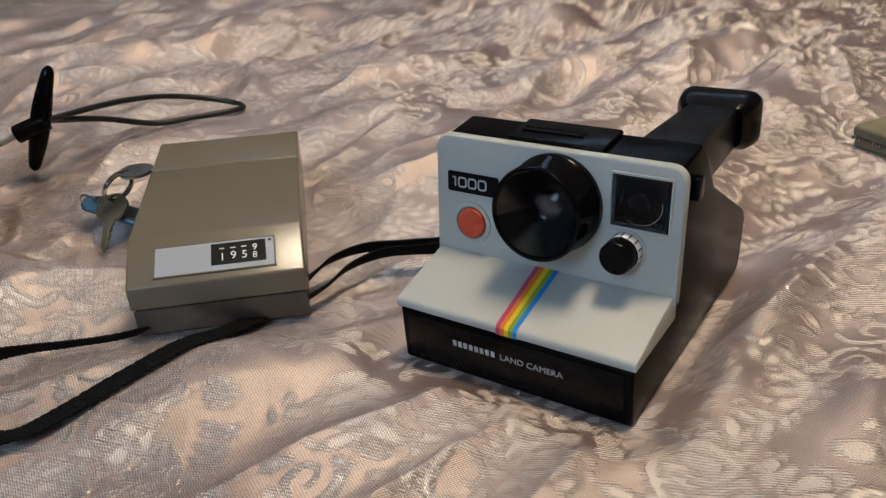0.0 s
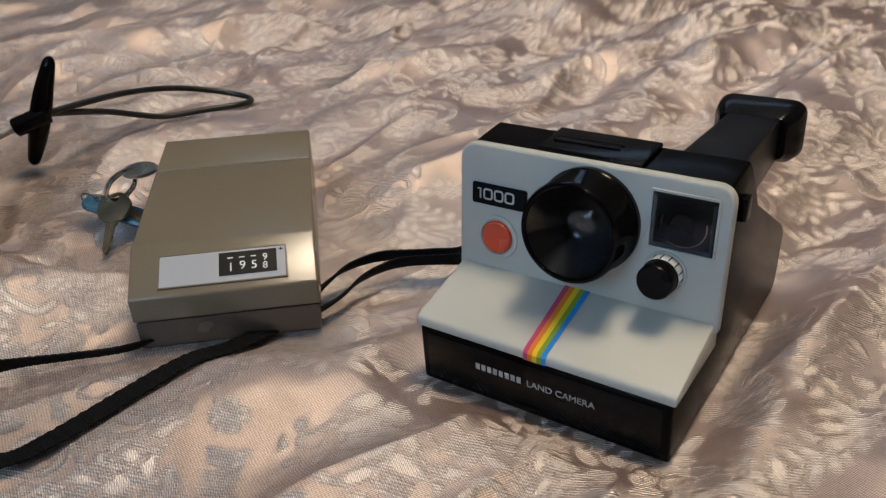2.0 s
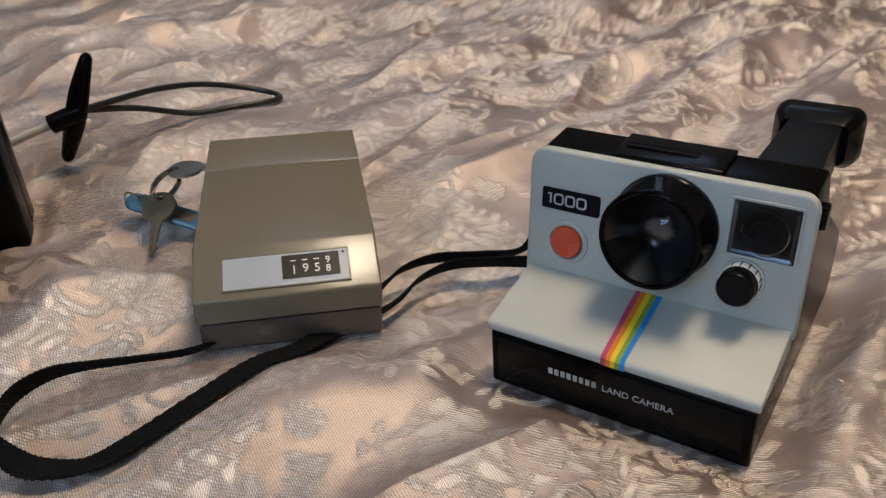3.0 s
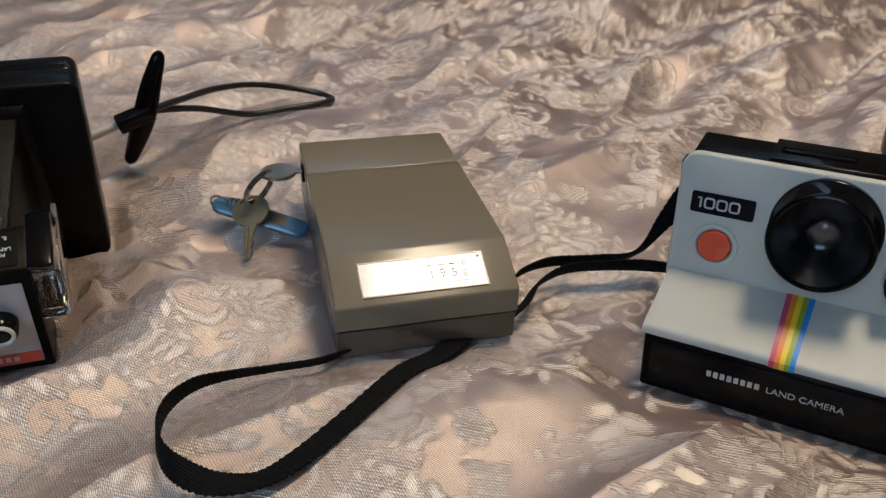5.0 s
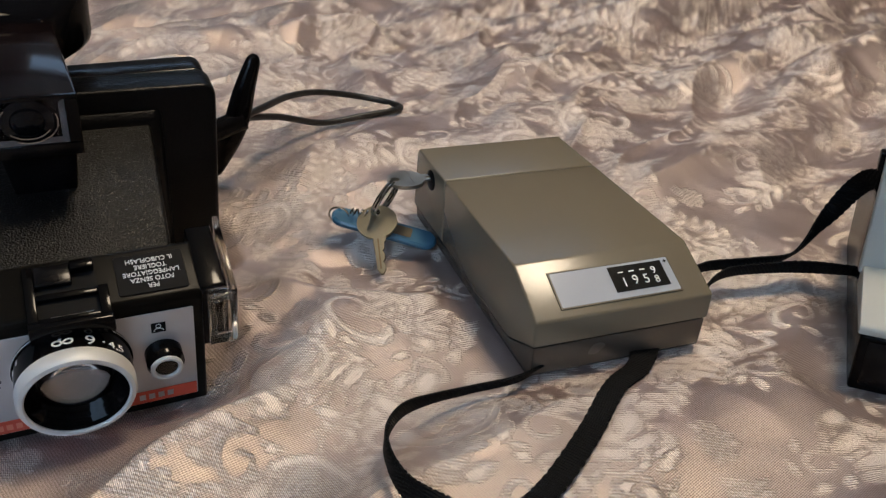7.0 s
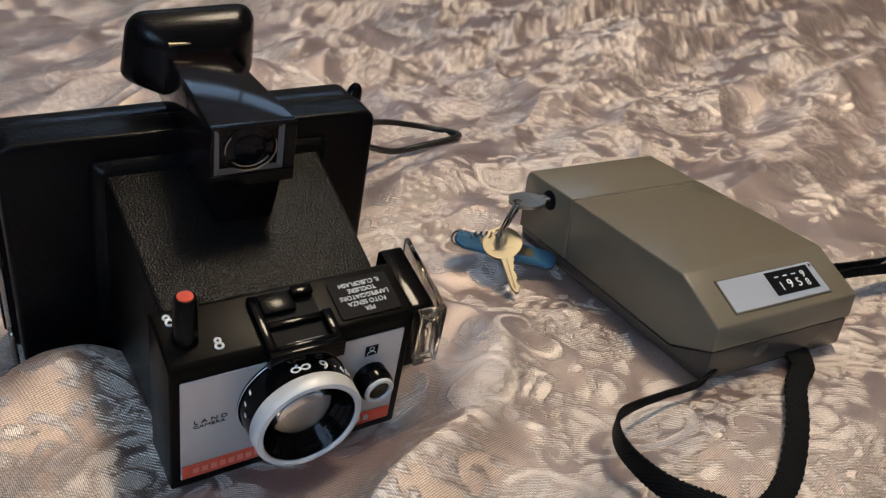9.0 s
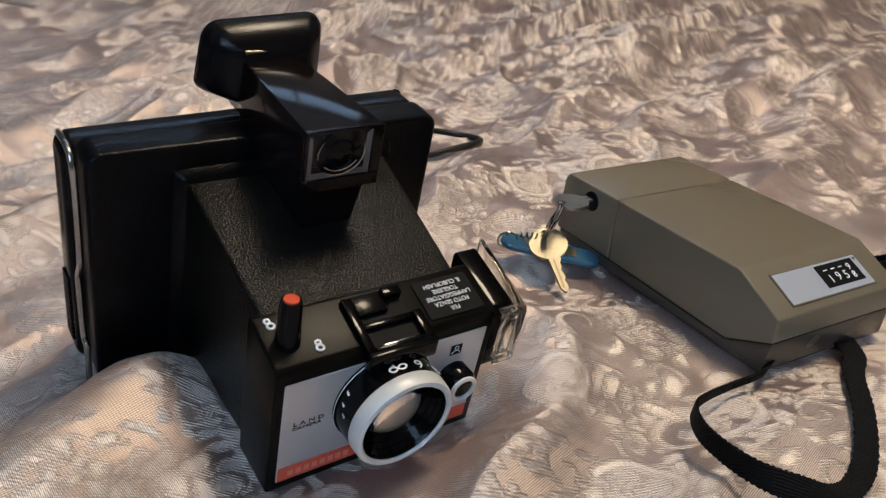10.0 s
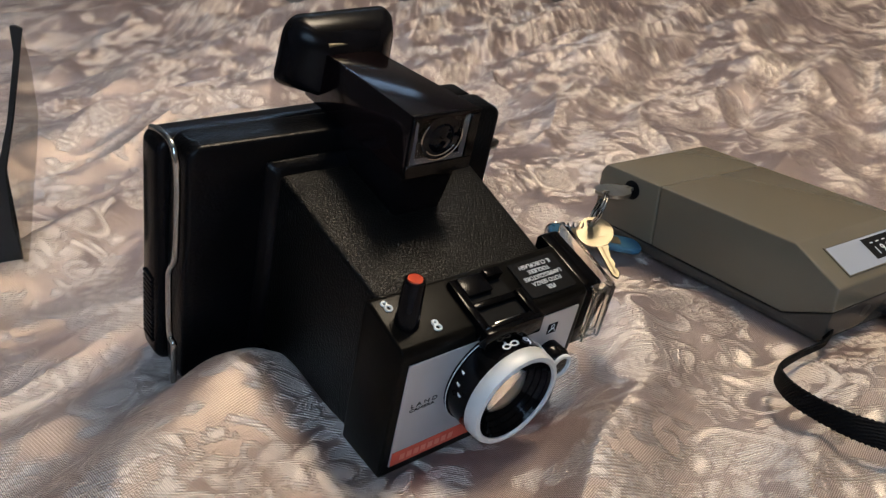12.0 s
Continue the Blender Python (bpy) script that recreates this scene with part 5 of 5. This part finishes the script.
def ribbon(pts, width, thick=0.0014, per=14):
    """pts: x, y, z and the lean of the flat side in degrees from level, with the width there."""
    path = smooth_path([p[:3] for p in pts], per)
    n = len(pts) - 1
    ups, widths = [], []
    for i in range(len(path)):
        f = min(i / per, n - 1e-6)
        k, t = int(f), f - int(f)
        lean = pts[k][3] * (1 - t) + pts[k + 1][3] * t
        widths.append(width * (pts[k][4] * (1 - t) + pts[k + 1][4] * t))
        d = (path[min(i + 1, len(path) - 1)] - path[max(i - 1, 0)]).normalized()
        side = d.cross(Vector((0, 0, 1)))
        side = side.normalized() if side.length > 1e-4 else Vector((1, 0, 0))
        ups.append(Vector((0, 0, 1)) * math.cos(radians(lean)) + side * math.sin(radians(lean)))
    bm = bmesh.new()
    rings = []
    for i, c in enumerate(path):
        d = (path[min(i + 1, len(path) - 1)] - path[max(i - 1, 0)]).normalized()
        s = d.cross(ups[i]).normalized()
        u = s.cross(d)
        wob = 1 + 0.08 * math.sin(i * 2.6)
        sec = [(-0.5, -0.3), (-0.42, -0.5), (0.42, -0.5), (0.5, -0.3), (0.5, 0.3), (0.42, 0.5), (-0.42, 0.5), (-0.5, 0.3)]
        rings.append([bm.verts.new(c + s * a * widths[i] * wob + u * b * thick) for a, b in sec])
    for a, b in zip(rings, rings[1:]):
        for k in range(8):
            bm.faces.new((a[k], a[(k + 1) % 8], b[(k + 1) % 8], b[k]))
    bm.faces.new(rings[0][::-1]), bm.faces.new(rings[-1])
    return bm


strap = thing("neck_strap", pose(-0.15, 0.29, 0.0), "black woven neck strap looped on the bedspread", "strap")
to_local = pose(0.15, -0.29, 0.0)
front_loop = [(-0.075, 0.345, -0.003, 0, 1), (-0.088, 0.324, 0.002, 0, 0.8), (-0.104, 0.309, 0.005, -5, 0.72), (-0.122, 0.286, 0.006, -10, 0.72), (-0.141, 0.2660, 0.006, -5, 0.72), (-0.155, 0.2570, 0.005, 5, 0.74),
              (-0.170, 0.2530, 0.009, -20, 0.76), (-0.1815, 0.2575, 0.012, -55, 0.8), (-0.189, 0.2665, 0.013, -76, 0.75), (-0.1925, 0.2795, 0.013, -84, 0.72), (-0.1915, 0.2930, 0.012, -84, 0.7), (-0.1845, 0.3055, 0.010, -80, 0.6), (-0.173, 0.3135, 0.007, -80, 0.42), (-0.156, 0.3200, 0.004, -80, 0.34), (-0.135, 0.3250, 0.003, -75, 0.34), (-0.115, 0.345, -0.003, 20, 0.8)]
bm = ribbon(front_loop[:1] + on_cloth(front_loop[1:-1], 0.0030) + front_loop[-1:], 0.0115)
bm.transform(to_local)
part("front_band", bm, M_STRAP, strap)
side_a = [(0.0340, 0.3500, 0.0560, 70, 0.8), (0.0350, 0.3690, 0.0540, 65, 0.8), (0.0340, 0.3800, 0.0440, 60, 0.8), (0.0270, 0.3860, 0.0250, 50, 0.8), (0.0150, 0.3862, 0.0090, 40, 0.7), (-0.004, 0.3868, 0.0060, 70, 0.62), (-0.028, 0.3880, 0.0055, 75, 0.55), (-0.044, 0.3800, 0.0050, 60, 0.5), (-0.053, 0.3690, 0.0035, 30, 0.5), (-0.064, 0.3600, -0.003, 0, 0.8)]
bm = ribbon(side_a[:4] + on_cloth(side_a[4:-1], 0.0030) + side_a[-1:], 0.0115)
bm.transform(to_local)
part("side_band", bm, M_STRAP, strap)
side_b = [(0.0540, 0.3680, 0.0040, 45, 1), (0.0360, 0.3735, 0.0050, 50, 1), (0.0180, 0.3800, 0.0050, 60, 0.9), (0.0000, 0.3830, 0.0045, 70, 0.6), (-0.020, 0.3830, 0.0040, 75, 0.55), (-0.036, 0.3720, 0.0035, 60, 0.5), (-0.047, 0.3550, 0.0025, 30, 0.5), (-0.066, 0.3450, -0.003, 0, 0.8)]
bm = ribbon(side_b[:1] + on_cloth(side_b[1:-1], 0.0030) + side_b[-1:], 0.0115)
bm.transform(to_local)
part("side_band", bm, M_STRAP, strap)

# ---- T-handle with wrist cord ----
hub = Vector((-0.2443, 0.5205, 0.0445))
th = thing("cord_handle", Matrix.Translation(hub), "black plastic T-handle with looped wrist cord", "handle")
tip, foot = Vector((-0.2308, 0.5278, 0.0790)) - hub, Vector((-0.2614, 0.5257, 0.0113)) - hub
path = smooth_path([foot, foot * 0.5 + Vector((0.0005, -0.0005, 0)), Vector((0, 0, 0)), tip * 0.5 + Vector((-0.0005, 0, 0)), tip], 8)
bm = bmesh.new()
rings = []
for i, c in enumerate(path):
    k = i / (len(path) - 1)
    r = 0.0028 + 0.0030 * math.sin(math.pi * k)
    r *= min(1.0, 0.45 + 12 * min(k, 1 - k))
    d = (tip - foot).normalized()
    s = d.cross(Vector((0, 1, 0))).normalized()
    u = s.cross(d)
    rings.append([bm.verts.new(c + s * q[0] + u * q[1]) for q in circle(r, 16, 1.15, 0.8)])
for a, b in zip(rings, rings[1:]):
    for k in range(16):
        bm.faces.new((a[k], a[(k + 1) % 16], b[(k + 1) % 16], b[k]))
bm.faces.new(rings[0][::-1]), bm.faces.new(rings[-1])
part("grip", bm, M_BLACK, th, "black plastic cross grip")
rod_d = Vector((-0.0900, -0.0220, -0.0290))
part("sleeve", sweep([Vector((0.004, 0.001, 0.001)), rod_d * 0.17], circle(0.0060, 16), False), M_SATINBLACK, th)
part("rod", sweep([rod_d * 0.1, rod_d * 0.55, rod_d], circle(0.0026, 16), False), M_RING, th, "polished steel rod")
cord = [Vector(p) - hub for p in on_cloth(((-0.2430, 0.5230, 0.0450), (-0.2300, 0.5500, 0.0420), (-0.2150, 0.5900, 0.0350), (-0.1960, 0.6230, 0.0260), (-0.1720, 0.6400, 0.0170), (-0.1500, 0.6400, 0.0090), (-0.1400, 0.6260, 0.0060), (-0.1470, 0.6120, 0.0060), (-0.1700, 0.6010, 0.0090), (-0.1960, 0.5900, 0.0160), (-0.2220, 0.5630, 0.0310), (-0.2400, 0.5330, 0.0420), (-0.2440, 0.5230, 0.0445)), 0.0035)]
cp = smooth_path(cord, 8)
part("cord", sweep(cp, circle(0.0021, 10), False), M_CORD, th, "black rubber wrist cord")

# ---- smoked cover and olive case at the margins ----
cv = thing("smoked_cover", pose(-0.4535, 0.5350, 0.003), "smoked transparent plastic cover standing upright", "cover")
sheet = [(0.0234, 0.1181), (0.0242, 0.1047), (0.0231, 0.0809), (0.0196, 0.0647), (0.0146, 0.0454), (0.0085, 0.0195), (0.0035, 0.0020), (0.0020, 0.0294), (0.0040, 0.0554), (0.0115, 0.0794)]
part("sheet", hull_prism([(x, 0.0, z) for x, z in sheet], [(x, 0.0012, z) for x, z in sheet], 0.0, 1), M_SMOKE, cv)
rim = [(0.0185, 0.1216), (0.0211, 0.1217), (0.0238, 0.1201), (0.0125, 0.0794), (0.0047, 0.0554), (0.0041, 0.0294), (0.0026, -0.0011), (0.0008, -0.0078), (-0.0300, -0.0104), (-0.0300, 0.0590), (0.0019, 0.0586), (0.0092, 0.0784), (0.0179, 0.1091)]
part("edge_strip", hull_prism([(x, 0.003, z) for x, z in rim], [(x, 0.006, z) for x, z in rim], 0.0004, 1), M_DARKGREY, cv, "dark grey edge strip")

cs = thing("case", AT_CASE, "olive leatherette case lying on the bedspread", "case")
part("case_body", box(0.0, 0.14, 0.0, 0.10, 0.0, 0.0056, 0.0012, 3), M_OLIVE, cs)
part("case_lid", box(-0.0012, 0.1412, -0.0012, 0.1012, 0.0061, 0.0135, 0.0024, 3), M_OLIVE, cs)
part("zip", join(*(box(-0.0006 + 0.0024 * k, 0.0008 + 0.0024 * k, -0.0018, 0.0, 0.0048, 0.0070, 0.0003) for k in range(24))), M_NICKEL, cs)
